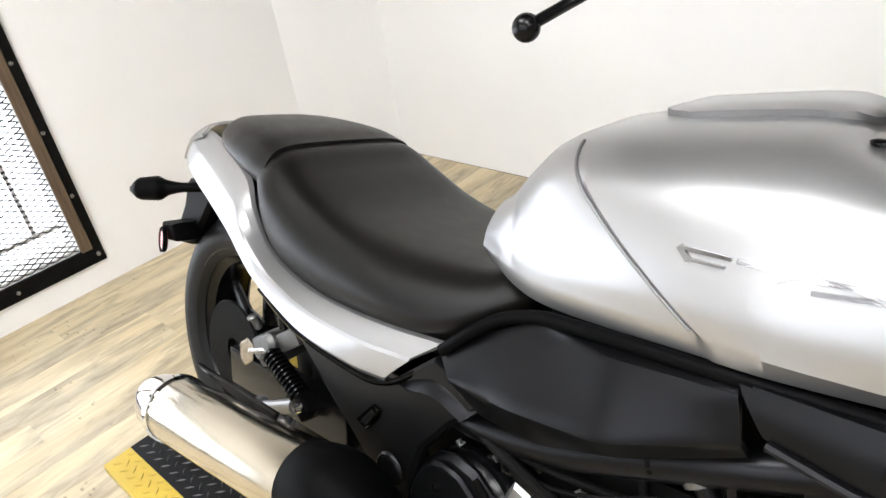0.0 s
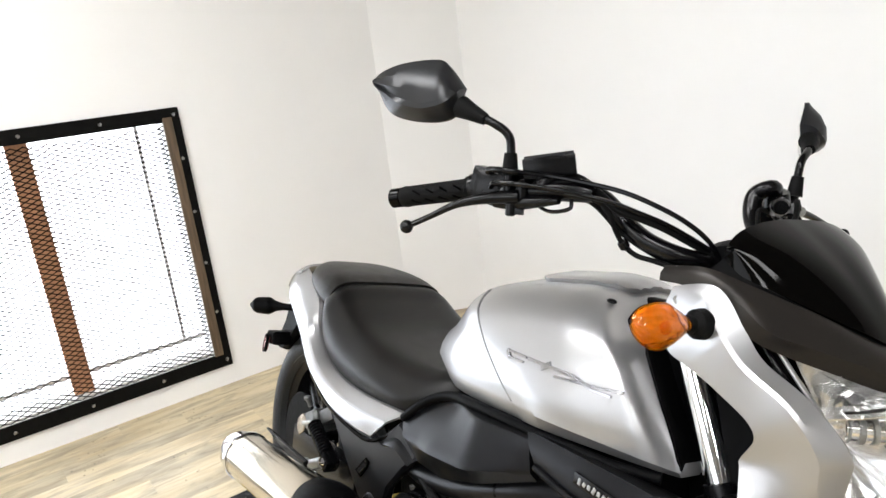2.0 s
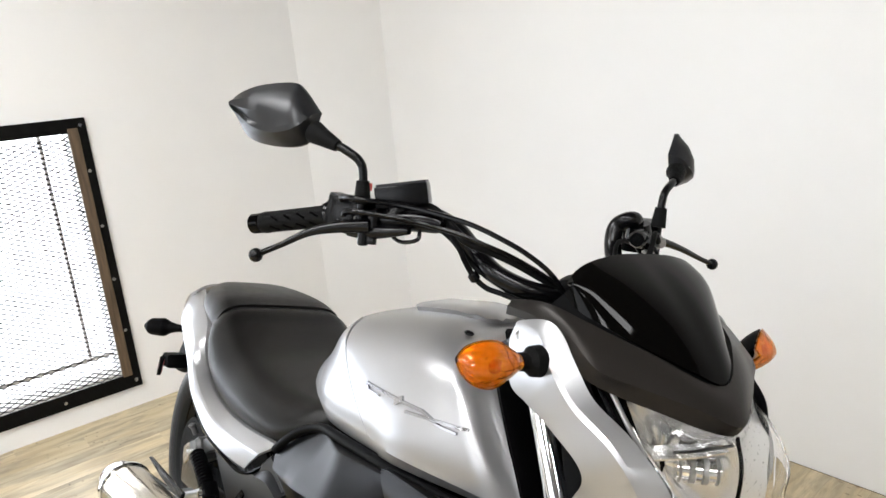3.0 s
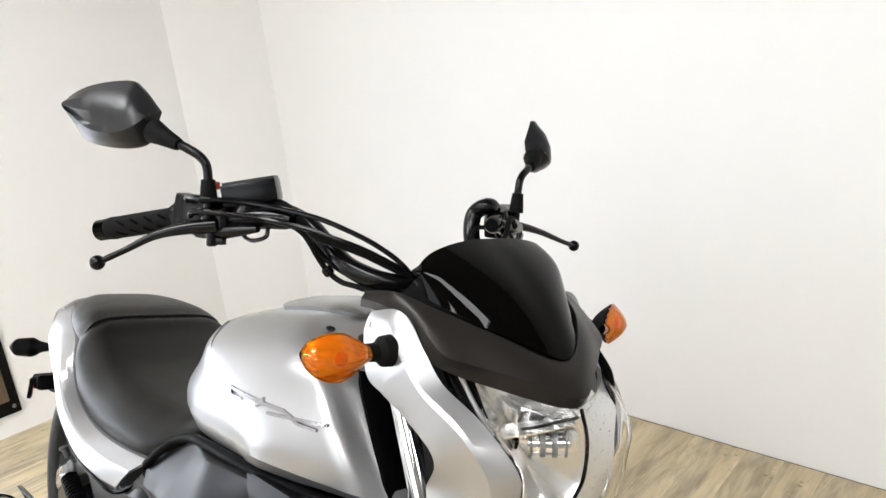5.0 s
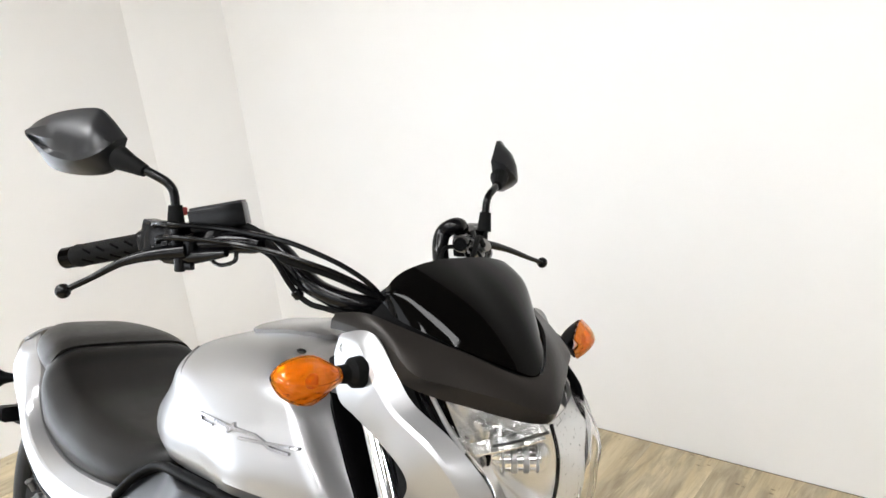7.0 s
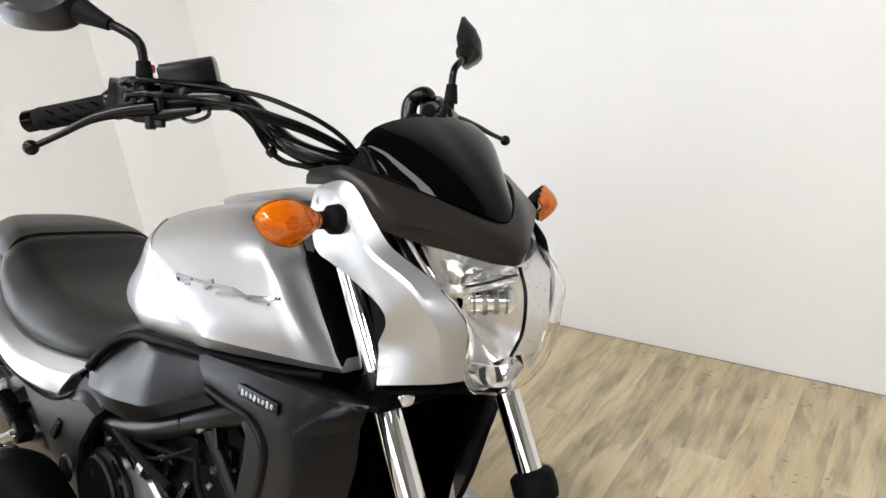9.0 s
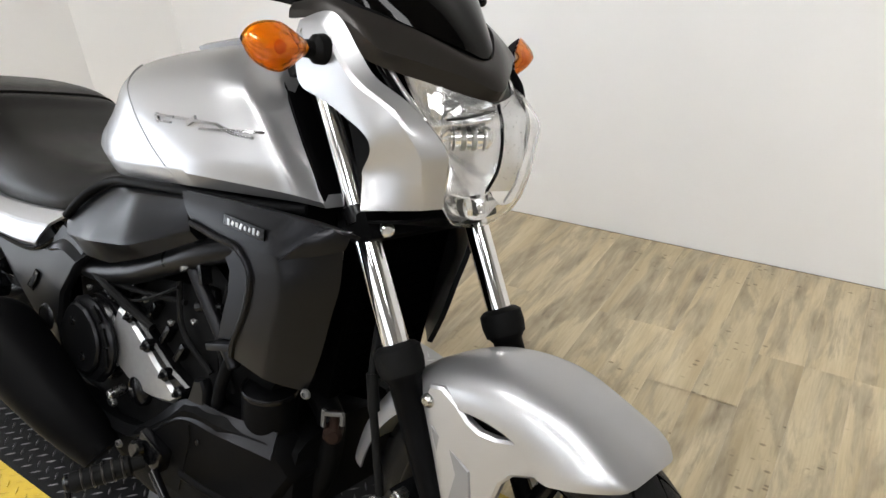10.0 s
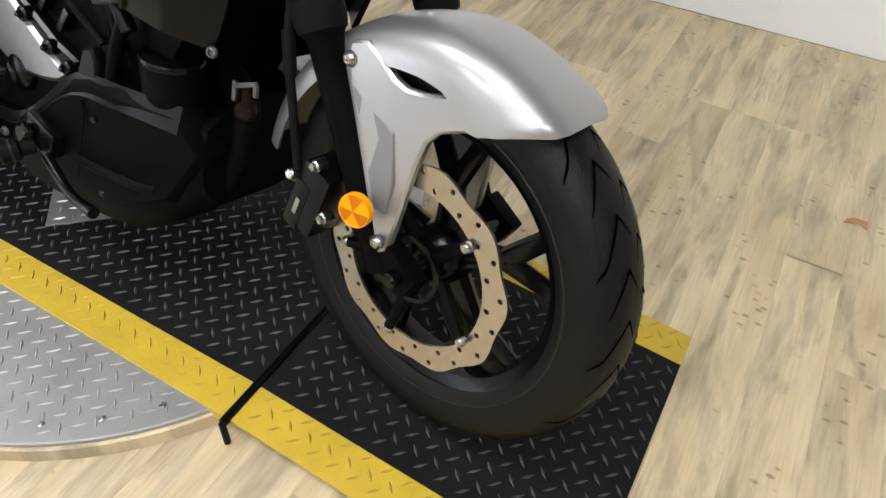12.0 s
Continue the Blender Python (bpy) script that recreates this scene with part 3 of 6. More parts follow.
def side_y(x, z):
    """How far out the tank's side stands at a place of the flank."""
    near = TANK_SIDE[np.argsort((TANK_SIDE[:, 0] - x) ** 2 + (TANK_SIDE[:, 2] - z) ** 2)[:9]]
    fit = np.linalg.lstsq(np.column_stack((np.ones(9), near[:, 0] - x, near[:, 2] - z)), near[:, 1], rcond=None)[0]
    return float(fit[0])


def loft(stations, nx=40, ny=18, flat=0.55):
    rows = []
    for x, zb, yb, w, zm, ws, zs, zt in cr(stations, nx):
        half = cr([(-yb, zb), (-w * 0.97, zb + 0.45 * (zm - zb)), (-w, zm), (-(w * 0.45 + ws * 0.55) * 1.03, zm + 0.62 * (zs - zm)), (-ws, zs), (-ws * flat, zs + 0.82 * (zt - zs)), (0, zt)], ny)
        rows.append([(x, p[0], p[1]) for p in half] + [(x, -p[0], p[1]) for p in reversed(half[:-1])])
    return grid(rows, True, True)


def both_sides(col):
    return list(col) + [q * np.array((1, -1, 1)) for q in reversed(col[:-1])]


tank_rows = [both_sides(c) for c in TANK_COLS]
tank = bp("tank", grid(tank_rows, True, True), SILVER, "silver metallic tank cover with a knee recess and a creased front", angle=35)
nose = [np.array(p) for p in tank_rows[-1]]
mid_p = sum(nose) / len(nose)
bp("tank_front", grid([[p + (mid_p - p) * s + np.array((dx, 0, 0)) for p in nose] for s, dx in ((0.02, -0.004), (0.03, 0.003), (0.12, 0.005))], True, True), MATTE, "black plastic front of the tank cover", tank)
# a thin dark bead draws the shade along the knee step
knee = [TANK_COLS[43][j] + np.array((-0.002, -0.0010, 0)) for j in range(2, 24)]
for geo in (tube(knee, 0.0020, 8, smooth=False), mirrored(tube(knee, 0.0020, 8, smooth=False))):
    bp("panel_edge", geo, SILVERSHADE, "rolled edge behind the side panel", tank)


def on_side(x, z, out):
    return np.array((x, side_y(x, z) - out, z))


def badge_solid(ring):
    """A raised stroke that follows the side: two long edges, rims and a strip of faces between."""
    rows = [[on_side(*p, -0.002) for p in ring], [on_side(*p, 0.0042) for p in ring]]
    v, f = grid(rows, True)
    n = len(ring)
    f += [(n + k, n + k + 1, n + n - 2 - k, n + n - 1 - k) for k in range(n // 2 - 1)]
    return v, f


# raised plain strokes of the badge: lines of (x, z) and their thickness
for line, wide in (([(0.838, 0.8725), (0.888, 0.8750)], 0.0034), ([(0.8465, 0.8635), (0.884, 0.8662)], 0.0030), ([(0.839, 0.8735), (0.851, 0.8636)], 0.0055),
                   ([(0.893, 0.8755), (0.945, 0.8775), (0.985, 0.8785)], 0.0040), ([(0.944, 0.8755), (0.929, 0.8655)], 0.0090),
                   ([(0.956, 0.8672), (1.0, 0.8720), (1.064, 0.8782)], 0.0036), ([(0.984, 0.8790), (1.003, 0.8742), (1.019, 0.8688), (1.051, 0.8682)], 0.0036)):
    pts = cr(line, 13)
    ring = [np.array(q) for q in pts]
    low = []
    for k, q in enumerate(pts):
        d = pts[min(k + 1, 12)] - pts[max(k - 1, 0)]
        d = d / np.linalg.norm(d)
        low.append(q + np.array((d[1], -d[0])) * wide)
    bp("badge_stroke", badge_solid(ring + low[::-1]), BADGE, "polished raised stroke of the tank badge", tank, 20)


def top_z(x, y):
    """The tank's upper skin, from its columns."""
    top = np.array([q for c in TANK_COLS for q in c[16:]])
    far = (top[:, 0] - x) ** 2 + (top[:, 1] + abs(y)) ** 2 + 1e-6
    k = np.argsort(far)[:6]
    return float((top[k, 2] / far[k]).sum() / (1 / far[k]).sum())


lid_rows = []
for i in range(20):
    x = 0.72 + 0.22 * i / 19
    wide = 0.075 * min(1, 0.55 + 2.2 * i / 19) * min(1, 0.6 + 3 * (1 - i / 19))
    lid_rows.append([(x, wide * (j / 6 - 1), top_z(x, wide * (j / 6 - 1)) - 0.002 + 0.005 * min(1, 2.2 * min(i, 19 - i) / 6, 2.0 * min(j, 12 - j) / 3)) for j in range(13)])
bp("storage_lid", shell(lid_rows, -0.01), SILVER, "silver storage lid on the tank top", tank)
bp("lid_lock", ball((0.955, -0.112, 0.982), (0.010, 0.006, 0.004), 10, 6), SATIN, "small black lock", tank)

# ---- seats
SEAT = [
    (0.618, 0.70, 0.085, 0.105, 0.722, 0.080, 0.745, 0.755),
    (0.575, 0.655, 0.130, 0.152, 0.70, 0.115, 0.737, 0.747),
    (0.50, 0.622, 0.168, 0.188, 0.668, 0.145, 0.72, 0.735),
    (0.38, 0.612, 0.176, 0.204, 0.668, 0.160, 0.72, 0.733),
    (0.25, 0.606, 0.174, 0.206, 0.676, 0.163, 0.739, 0.748),
    (0.14, 0.622, 0.174, 0.204, 0.712, 0.163, 0.776, 0.788),
    (0.085, 0.655, 0.170, 0.196, 0.744, 0.155, 0.801, 0.816),
    (0.045, 0.705, 0.156, 0.178, 0.768, 0.142, 0.806, 0.818),
]
PILLION = [
    (0.060, 0.745, 0.152, 0.176, 0.775, 0.145, 0.815, 0.825),
    (0.0, 0.745, 0.150, 0.174, 0.782, 0.137, 0.828, 0.838),
    (-0.10, 0.758, 0.136, 0.156, 0.792, 0.119, 0.832, 0.842),
    (-0.19, 0.778, 0.100, 0.120, 0.80, 0.090, 0.828, 0.836),
    (-0.235, 0.785, 0.060, 0.075, 0.80, 0.055, 0.815, 0.82),
]
bp("rider_seat", loft(SEAT, 40, 18, 0.75), VINYL, "black vinyl rider seat")
bp("pillion_seat", loft(PILLION, 26, 16, 0.7), VINYL, "black vinyl pillion seat")

# ---- tail
TOP = [(0.54, -0.180, 0.640), (0.40, -0.192, 0.626), (0.26, -0.190, 0.618), (0.15, -0.188, 0.632), (0.085, -0.186, 0.665), (0.045, -0.182, 0.712), (0.0, -0.164, 0.752), (-0.10, -0.146, 0.779), (-0.22, -0.114, 0.788), (-0.34, -0.075, 0.782)]
LOW = [(0.452, -0.208, 0.563), (0.38, -0.217, 0.559), (0.28, -0.226, 0.567), (0.19, -0.225, 0.588), (0.12, -0.222, 0.610), (0.06, -0.214, 0.634), (0.0, -0.205, 0.658), (-0.10, -0.190, 0.690), (-0.22, -0.165, 0.716), (-0.33, -0.12, 0.728)]
tail_rows = []
for p, q in zip(cr(TOP, 44), cr(LOW, 44)):
    tail_rows.append([p + (q - p) * s + np.array((0, -0.017 * o, 0.006 * o)) for s, o in ((0, 0), (0.04, 0.35), (0.2, 0.7), (0.42, 1.0), (0.46, 1.0), (0.7, 0.75), (0.94, 0.4), (1.0, 0.0))])
tail = shell(tail_rows, -0.006)
bp("tail_panel", tail, SILVER, "silver metallic tail side panel", None, 14)
bp("tail_panel", mirrored(tail), SILVER, "silver metallic tail side panel", None, 14)
bp("tail_cap", patch([(-0.24, -0.135, 0.786), (-0.30, -0.075, 0.798), (-0.31, 0.0, 0.80), (-0.30, 0.075, 0.798), (-0.24, 0.135, 0.786)], [(-0.32, -0.135, 0.725), (-0.39, -0.075, 0.735), (-0.40, 0.0, 0.735), (-0.39, 0.075, 0.735), (-0.32, 0.135, 0.725)], 24, 10, (-0.01, 0, 0.01), -0.006), SILVER, "silver tail cap behind the pillion seat")
bp("tail_core", loft([(0.48, 0.58, 0.12, 0.14, 0.60, 0.12, 0.63, 0.64), (0.2, 0.60, 0.14, 0.16, 0.64, 0.14, 0.68, 0.69), (-0.05, 0.66, 0.13, 0.15, 0.70, 0.12, 0.75, 0.76), (-0.28, 0.70, 0.07, 0.09, 0.72, 0.07, 0.76, 0.77)], 20, 10), MATTE, "black plastic tail underside")
bp("seam_trim", tube([(0.545, -0.186, 0.63), (0.50, -0.197, 0.588), (0.455, -0.211, 0.557), (0.40, -0.221, 0.551), (0.26, -0.231, 0.565), (0.14, -0.228, 0.598)], 0.005, 8), GLOSS, "black seam trim below the tail panel")
# ---- rear mudguard, indicator, reflector
bp("plate_bracket", plate([(-0.30, 0.70), (-0.40, 0.66), (-0.42, 0.60), (-0.47, 0.52), (-0.46, 0.49), (-0.40, 0.50), (-0.34, 0.56), (-0.28, 0.64)], -0.10, 0.10, 0.01), MATTE, "black plastic number plate bracket")
bp("bracket_wing", plate([(-0.42, 0.56), (-0.36, 0.57), (-0.35, 0.53), (-0.41, 0.52)], -0.155, -0.09, 0.006), MATTE)
sig = bp("rear_indicator", tube([(-0.33, -0.09, 0.655), (-0.36, -0.13, 0.652), (-0.385, -0.15, 0.648), (-0.40, -0.165, 0.645), (-0.43, -0.195, 0.640), (-0.445, -0.21, 0.638)], [0.011, 0.011, 0.017, 0.028, 0.025, 0.006], 14, 30, True, 1.0), MATTE, "black rear indicator pod on a short stalk")
refl = bp("side_reflector", revolve([(0, -0.006), (0.024, -0.006), (0.026, -0.002), (0.026, 0.004), (0, 0.004)], (-0.395, -0.162, 0.525), (-0.25, -1, 0.1), 24), REDLENS, "round pale red side reflector")
bp("reflector_rim", revolve([(0.025, -0.004), (0.029, -0.004), (0.029, 0.006), (0.025, 0.006)], (-0.395, -0.162, 0.525), (-0.25, -1, 0.1), 24), MATTE, "", refl)
bp("bracket_loop", tube([(-0.37, -0.11, 0.552), (-0.40, -0.15, 0.553), (-0.395, -0.165, 0.548)], 0.005, 8), SATIN)

# ---- side covers
MID = [
    [(0.540, -0.190, 0.640), (0.600, -0.184, 0.684), (0.668, -0.174, 0.722), (0.77, -0.180, 0.742), (0.91, -0.184, 0.762)],
    [(0.548, -0.200, 0.632), (0.612, -0.190, 0.678), (0.702, -0.178, 0.722), (0.785, -0.204, 0.733), (0.918, -0.200, 0.750)],
    [(0.575, -0.214, 0.616), (0.632, -0.218, 0.622), (0.682, -0.228, 0.632), (0.805, -0.234, 0.654), (0.93, -0.198, 0.702)],
    [(0.560, -0.196, 0.600), (0.63, -0.206, 0.587), (0.72, -0.210, 0.596), (0.82, -0.206, 0.632), (0.935, -0.186, 0.688)],
]
lines = []
for q in MID:
    straight = [np.array([np.interp(k / 32 * 4, range(5), [p[i] for p in q]) for i in range(3)]) for k in range(33)]
    lines.append([straight[0]] + [(a + 2 * b + c) / 4 for a, b, c in zip(straight, straight[1:], straight[2:])] + [straight[-1]])
mid_rows = []
for k in range(33):
    a, b, c, d = (q[k] for q in lines)
    row = []
    for p, q in ((a, b), (b, c), (c, d)):
        row += [p + (q - p) * t for t in (0.06, 0.3, 0.55, 0.8, 0.94)]
    mid_rows.append([a] + row + [d])
mid = shell(mid_rows, -0.01)
bp("mid_cover", mid, GRAPHITE, "dark graphite cover below the tank", None, 32)
bp("mid_cover", mirrored(mid), GRAPHITE, "dark graphite cover below the tank")
LOWC = [(0.200, 0.555), (0.30, 0.547), (0.40, 0.547), (0.455, 0.558), (0.535, 0.628), (0.63, 0.600), (0.575, 0.545), (0.525, 0.480), (0.505, 0.41), (0.505, 0.34), (0.46, 0.31), (0.435, 0.352), (0.40, 0.398), (0.364, 0.428), (0.30, 0.470), (0.228, 0.520)]
bend = lambda x, z: 0.10 * max(0, 0.25 - x) + 0.12 * max(0, 0.45 - z)
bp("side_cover", plate(LOWC, -0.178, -0.202, 0.006, bend), GRAPHITE, "dark graphite frame side cover")
bp("side_cover", mirrored(plate(LOWC, -0.178, -0.202, 0.006, bend)), GRAPHITE, "dark graphite frame side cover")
bp("cover_facet", patch([(0.462, -0.200, 0.558), (0.540, -0.196, 0.601), (0.627, -0.186, 0.594)], [(0.501, -0.212, 0.567), (0.550, -0.213, 0.578), (0.600, -0.210, 0.565)], 16, 5, (0, -0.002, 0.001), -0.006), GRAPHITE, "bevelled upper edge of the side cover", None, 30)
bp("cover_recess", plate([(0.382, 0.458), (0.421, 0.503), (0.438, 0.500), (0.432, 0.482), (0.408, 0.452)], -0.1985, -0.2045, 0.004, bend), GLOSS, "glossy recess in the side cover")
bp("recess_floor", plate([(0.392, 0.460), (0.42, 0.494), (0.428, 0.490), (0.408, 0.460)], -0.203, -0.2052, 0.001, bend), ENGINE, "dark slot in the side cover")
bp("pivot_plug", revolve([(0, 0.005), (0.020, 0.005), (0.0205, 0.002), (0.0235, 0.002), (0.024, 0.005), (0.026, 0.004), (0.028, 0.0)], (0.464, -0.201, 0.413), (0, -1, 0), 28), GRAPHITE, "round plug over the swingarm pivot")
bp("cover_bolt", revolve([(0, 0.005), (0.008, 0.005), (0.01, 0)], (0.433, -0.201, 0.395), (0, -1, 0), 14), SATIN)

# ---- radiator shroud with its badge
ARM = ([(0.918, -0.206, 0.765), (1.0, -0.210, 0.772), (1.079, -0.212, 0.778), (1.17, -0.205, 0.778), (1.215, -0.182, 0.768)], [(0.950, -0.212, 0.728), (1.02, -0.216, 0.722), (1.076, -0.218, 0.718), (1.13, -0.218, 0.721), (1.160, -0.216, 0.722)])
FOLD = [(1.160, -0.216, 0.722), (1.169, -0.214, 0.685), (1.163, -0.211, 0.64), (1.146, -0.206, 0.58), (1.126, -0.197, 0.522)]
COL = ([(1.076, -0.218, 0.719), (1.103, -0.216, 0.685), (1.092, -0.212, 0.625), (1.064, -0.208, 0.565), (1.048, -0.198, 0.532)], FOLD)
FACE = (FOLD, [(1.225, -0.165, 0.745), (1.220, -0.160, 0.69), (1.207, -0.158, 0.64), (1.19, -0.156, 0.57), (1.168, -0.155, 0.508)])
inner = plate([(0.935, 0.716), (1.070, 0.724), (1.104, 0.690), (1.096, 0.625), (1.068, 0.565), (1.040, 0.543), (0.971, 0.528), (0.977, 0.571), (0.988, 0.616), (0.990, 0.652), (0.962, 0.69)], -0.142, -0.172, 0.007)
for k in (0, 1):
    flip = mirrored if k else (lambda g: g)
    sh_k = bp("radiator_shroud", flip(patch(*ARM, 30, 8, (0, -0.003, 0), -0.012)), GRAPHITE, "dark graphite radiator shroud", angle=25)
    bent = [cr([a, a * 0.3 + b * 0.7, (a * 0.06 + b * 0.88 + c * 0.06), b * 0.6 + c * 0.4, c], 15) for a, b, c in zip(cr(COL[0], 24), cr(FOLD, 24), cr(FACE[1], 24))]
    bp("column", flip(shell(bent, 0.010)), GRAPHITE, "rounded front column of the shroud", sh_k, 70)
    bp("brow", flip(patch([(1.160, -0.216, 0.722), (1.192, -0.204, 0.752), (1.215, -0.182, 0.768)], [(1.225, -0.165, 0.745), (1.227, -0.163, 0.757), (1.224, -0.158, 0.768)], 12, 9, (0.005, -0.004, 0.002), 0.008)), GRAPHITE, "", sh_k, 70)
    bp("top", flip(patch([(0.93, -0.206, 0.768), (1.08, -0.212, 0.779), (1.17, -0.205, 0.779), (1.215, -0.182, 0.769)], [(0.95, -0.13, 0.745), (1.08, -0.12, 0.752), (1.17, -0.12, 0.756), (1.222, -0.13, 0.756)], 12, 6, (0, 0, 0.003), 0.006)), GRAPHITE, "", sh_k)
    bp("lip", flip(tube([(0.955, -0.214, 0.724), (1.02, -0.218, 0.7185), (1.066, -0.219, 0.716), (1.090, -0.2175, 0.699), (1.1, -0.216, 0.675), (1.089, -0.213, 0.625), (1.062, -0.209, 0.567), (1.048, -0.200, 0.535)], 0.0055, 8, 40)), GRAPHITE, "rounded lip of the shroud", sh_k)
    bp("inner_panel", flip(inner), GRAPHITE, "recessed inner panel of the shroud", sh_k)
    bp("lower_tab", flip(box((1.005, -0.178, 0.532), (0.066, 0.03, 0.012), (0, -17, 0), 0.003)), GRAPHITE, "", sh_k)
    if not k:
        sh = sh_k
badge = bp("badge_plate", box((1.085, -0.2195, 0.748), (0.088, 0.003, 0.017), (0, 2, 0), 0.001), SATIN, "small dark badge plate with pale bars", sh)
for k in range(8):
    bp("badge_bar", box((1.053 + 0.0092 * k, -0.2213, 0.7485 - 0.0002 * k), (0.0052, 0.0012, 0.0065 if k % 3 else 0.0095), (0, 2 + 22 * (k % 2), 0), 0.0004), ALU, "", badge)
bp("tank_seam", tube([(0.547, -0.200, 0.643), (0.585, -0.194, 0.680), (0.625, -0.182, 0.712), (0.675, -0.178, 0.732), (0.737, -0.184, 0.743), (0.88, -0.189, 0.758), (0.98, -0.184, 0.766), (1.06, -0.172, 0.770), (1.12, -0.138, 0.773)], 0.0085, 12), MATTE, "black seam under the tank edge")

# ---- drum-shaped pump and its pipe under the shroud
drum = bp("water_pump", revolve([(0, 0.0), (0.040, 0.0), (0.0455, -0.004), (0.047, -0.010), (0.047, -0.09), (0, -0.09)], (1.048, -0.118, 0.460), (0.06, -0.12, 1), 32), MATTE, "black drum-shaped pump housing")
bp("rim", revolve([(0.0435, -0.001), (0.0465, 0.001), (0.0485, -0.003), (0.0475, -0.008)], (1.048, -0.118, 0.460), (0.06, -0.12, 1), 32), SATIN, "", drum)
bp("pump_pipe", tube([(0.985, -0.150, 0.50), (0.968, -0.155, 0.44), (0.958, -0.155, 0.38)], 0.011, 12), MATTE, "black pipe beside the pump")

# ---- black air box between the tank and the covers
bp("air_box", box((0.885, 0.0, 0.742), (0.45, 0.27, 0.075), (0, -5, 0), 0.012), MATTE, "black plastic air box under the tank")

# ---- frame and engine
bp("frame_tube", tube([(0.50, -0.155, 0.542), (0.60, -0.165, 0.545), (0.715, -0.168, 0.572), (0.816, -0.168, 0.614), (0.907, -0.166, 0.655), (1.0, -0.15, 0.69)], 0.0225, 14), GRAPHITE, "satin dark grey frame tube")
bp("frame_strut", rod((0.885, -0.165, 0.640), (0.995, -0.148, 0.480), 0.0125), GRAPHITE, "dark grey frame strut")
bp("strut_clamp", revolve([(0.013, -0.006), (0.02, -0.005), (0.02, 0.005), (0.013, 0.006)], (0.890, -0.165, 0.632), (0.065, 0.01, -0.095), 16), CAST)
bp("frame_bracket", box((0.925, -0.168, 0.645), (0.010, 0.02, 0.07), (0, -15, 0)), SATIN)
bp("down_tube", tube([(1.09, -0.05, 0.80), (1.10, -0.07, 0.62), (1.0, -0.08, 0.40), (0.9, -0.08, 0.30)], 0.018, 10), SATIN, "black down tube")
bp("head_stock", rod((1.10, 0, 0.78), (1.035, 0, 0.93), 0.04, 18), SATIN, "black steering head")
# added filler box, stops light showing through between tank and engine
bp("intake_duct", box((0.67, 0.0, 0.605), (0.44, 0.17, 0.13), (0, -14, 0), 0.02), ENGINE, "black intake duct over the engine")
bp("engine_block", box((0.70, 0.0, 0.44), (0.46, 0.27, 0.24), (0, -8, 0), 0.02), ENGINE, "black engine block")
bp("cylinder_block", box((0.91, 0.0, 0.50), (0.20, 0.24, 0.20), (0, 30, 0), 0.02), ENGINE, "black cylinder block")
bp("gearbox", box((0.63, 0, 0.31), (0.5, 0.24, 0.14), (0, 0, 0), 0.02), ENGINE, "black gearbox case")
bp("cylinder_head", box((1.0, 0.0, 0.49), (0.14, 0.26, 0.2), (0, 28, 0), 0.015), ENGINE, "black cylinder head")
# core and fins take the recess black, so they stay dark between the shrouds
bp("radiator", box((1.17, 0.0, 0.62), (0.04, 0.22, 0.28), (0, 8, 0), 0.01), RECESSBLACK, "black radiator core")
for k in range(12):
    bp("radiator_fin", box((1.193 + 0.0025 * (6 - k) * -1, 0.0, 0.51 + 0.02 * k), (0.003, 0.20, 0.003), (0, 8, 0), 0.001), RECESSBLACK)
bp("clutch_cover", revolve([(0, 0.038), (0.052, 0.036), (0.068, 0.028), (0.078, 0.012), (0.086, 0.010), (0.092, 0.0), (0.092, -0.05)], (0.590, -0.145, 0.402), (0, -1, 0), 40), SATIN, "round dark clutch cover")
oval = [(0.49, 0.383), (0.498, 0.42), (0.515, 0.452), (0.54, 0.476), (0.568, 0.487), (0.61, 0.482), (0.647, 0.459), (0.670, 0.43), (0.677, 0.40), (0.664, 0.355), (0.632, 0.324), (0.595, 0.314), (0.55, 0.318), (0.52, 0.334), (0.50, 0.356)]
inset = [(0.585 + (x - 0.585) * 0.80 - 0.012, 0.402 + (z - 0.402) * 0.84) for x, z in oval]
guardp = bp("clutch_guard", plate(oval, -0.165, -0.186, 0.008), GRAPHITE, "dark oval engine cover plate")
bp("guard_face", plate(inset, -0.184, -0.193, 0.006), GRAPHITE, "", guardp)
for x, z, tilt in ((0.630, 0.466, 38), (0.658, 0.428, 62), (0.664, 0.39, 84)):
    bp("slot", box((x, -0.187, z), (0.036, 0.004, 0.013), (0, tilt, 0), 0.003), ENGINE, "", guardp)
for x, z in ((0.552, 0.431), (0.588, 0.367)):
    bp("cover_bolt", revolve([(0, 0.002), (0.004, 0.002), (0.0045, 0.005), (0.008, 0.004), (0.0095, 0)], (x, -0.192, z), (0, -1, 0), 14), SATIN)
bp("lower_case", plate([(0.64, 0.44), (0.70, 0.42), (0.80, 0.385), (0.85, 0.36), (0.80, 0.30), (0.735, 0.262), (0.65, 0.25), (0.60, 0.28), (0.60, 0.36)], -0.12, -0.150, 0.01), ENGINE, "black lower engine case")
bp("engine_case", plate([(0.660, 0.488), (0.700, 0.480), (0.740, 0.455), (0.790, 0.420), (0.830, 0.396), (0.862, 0.374), (0.842, 0.356), (0.80, 0.346), (0.755, 0.342), (0.700, 0.350), (0.650, 0.372), (0.630, 0.42)], -0.135, -0.164, 0.008), ALU, "bare aluminium engine case")
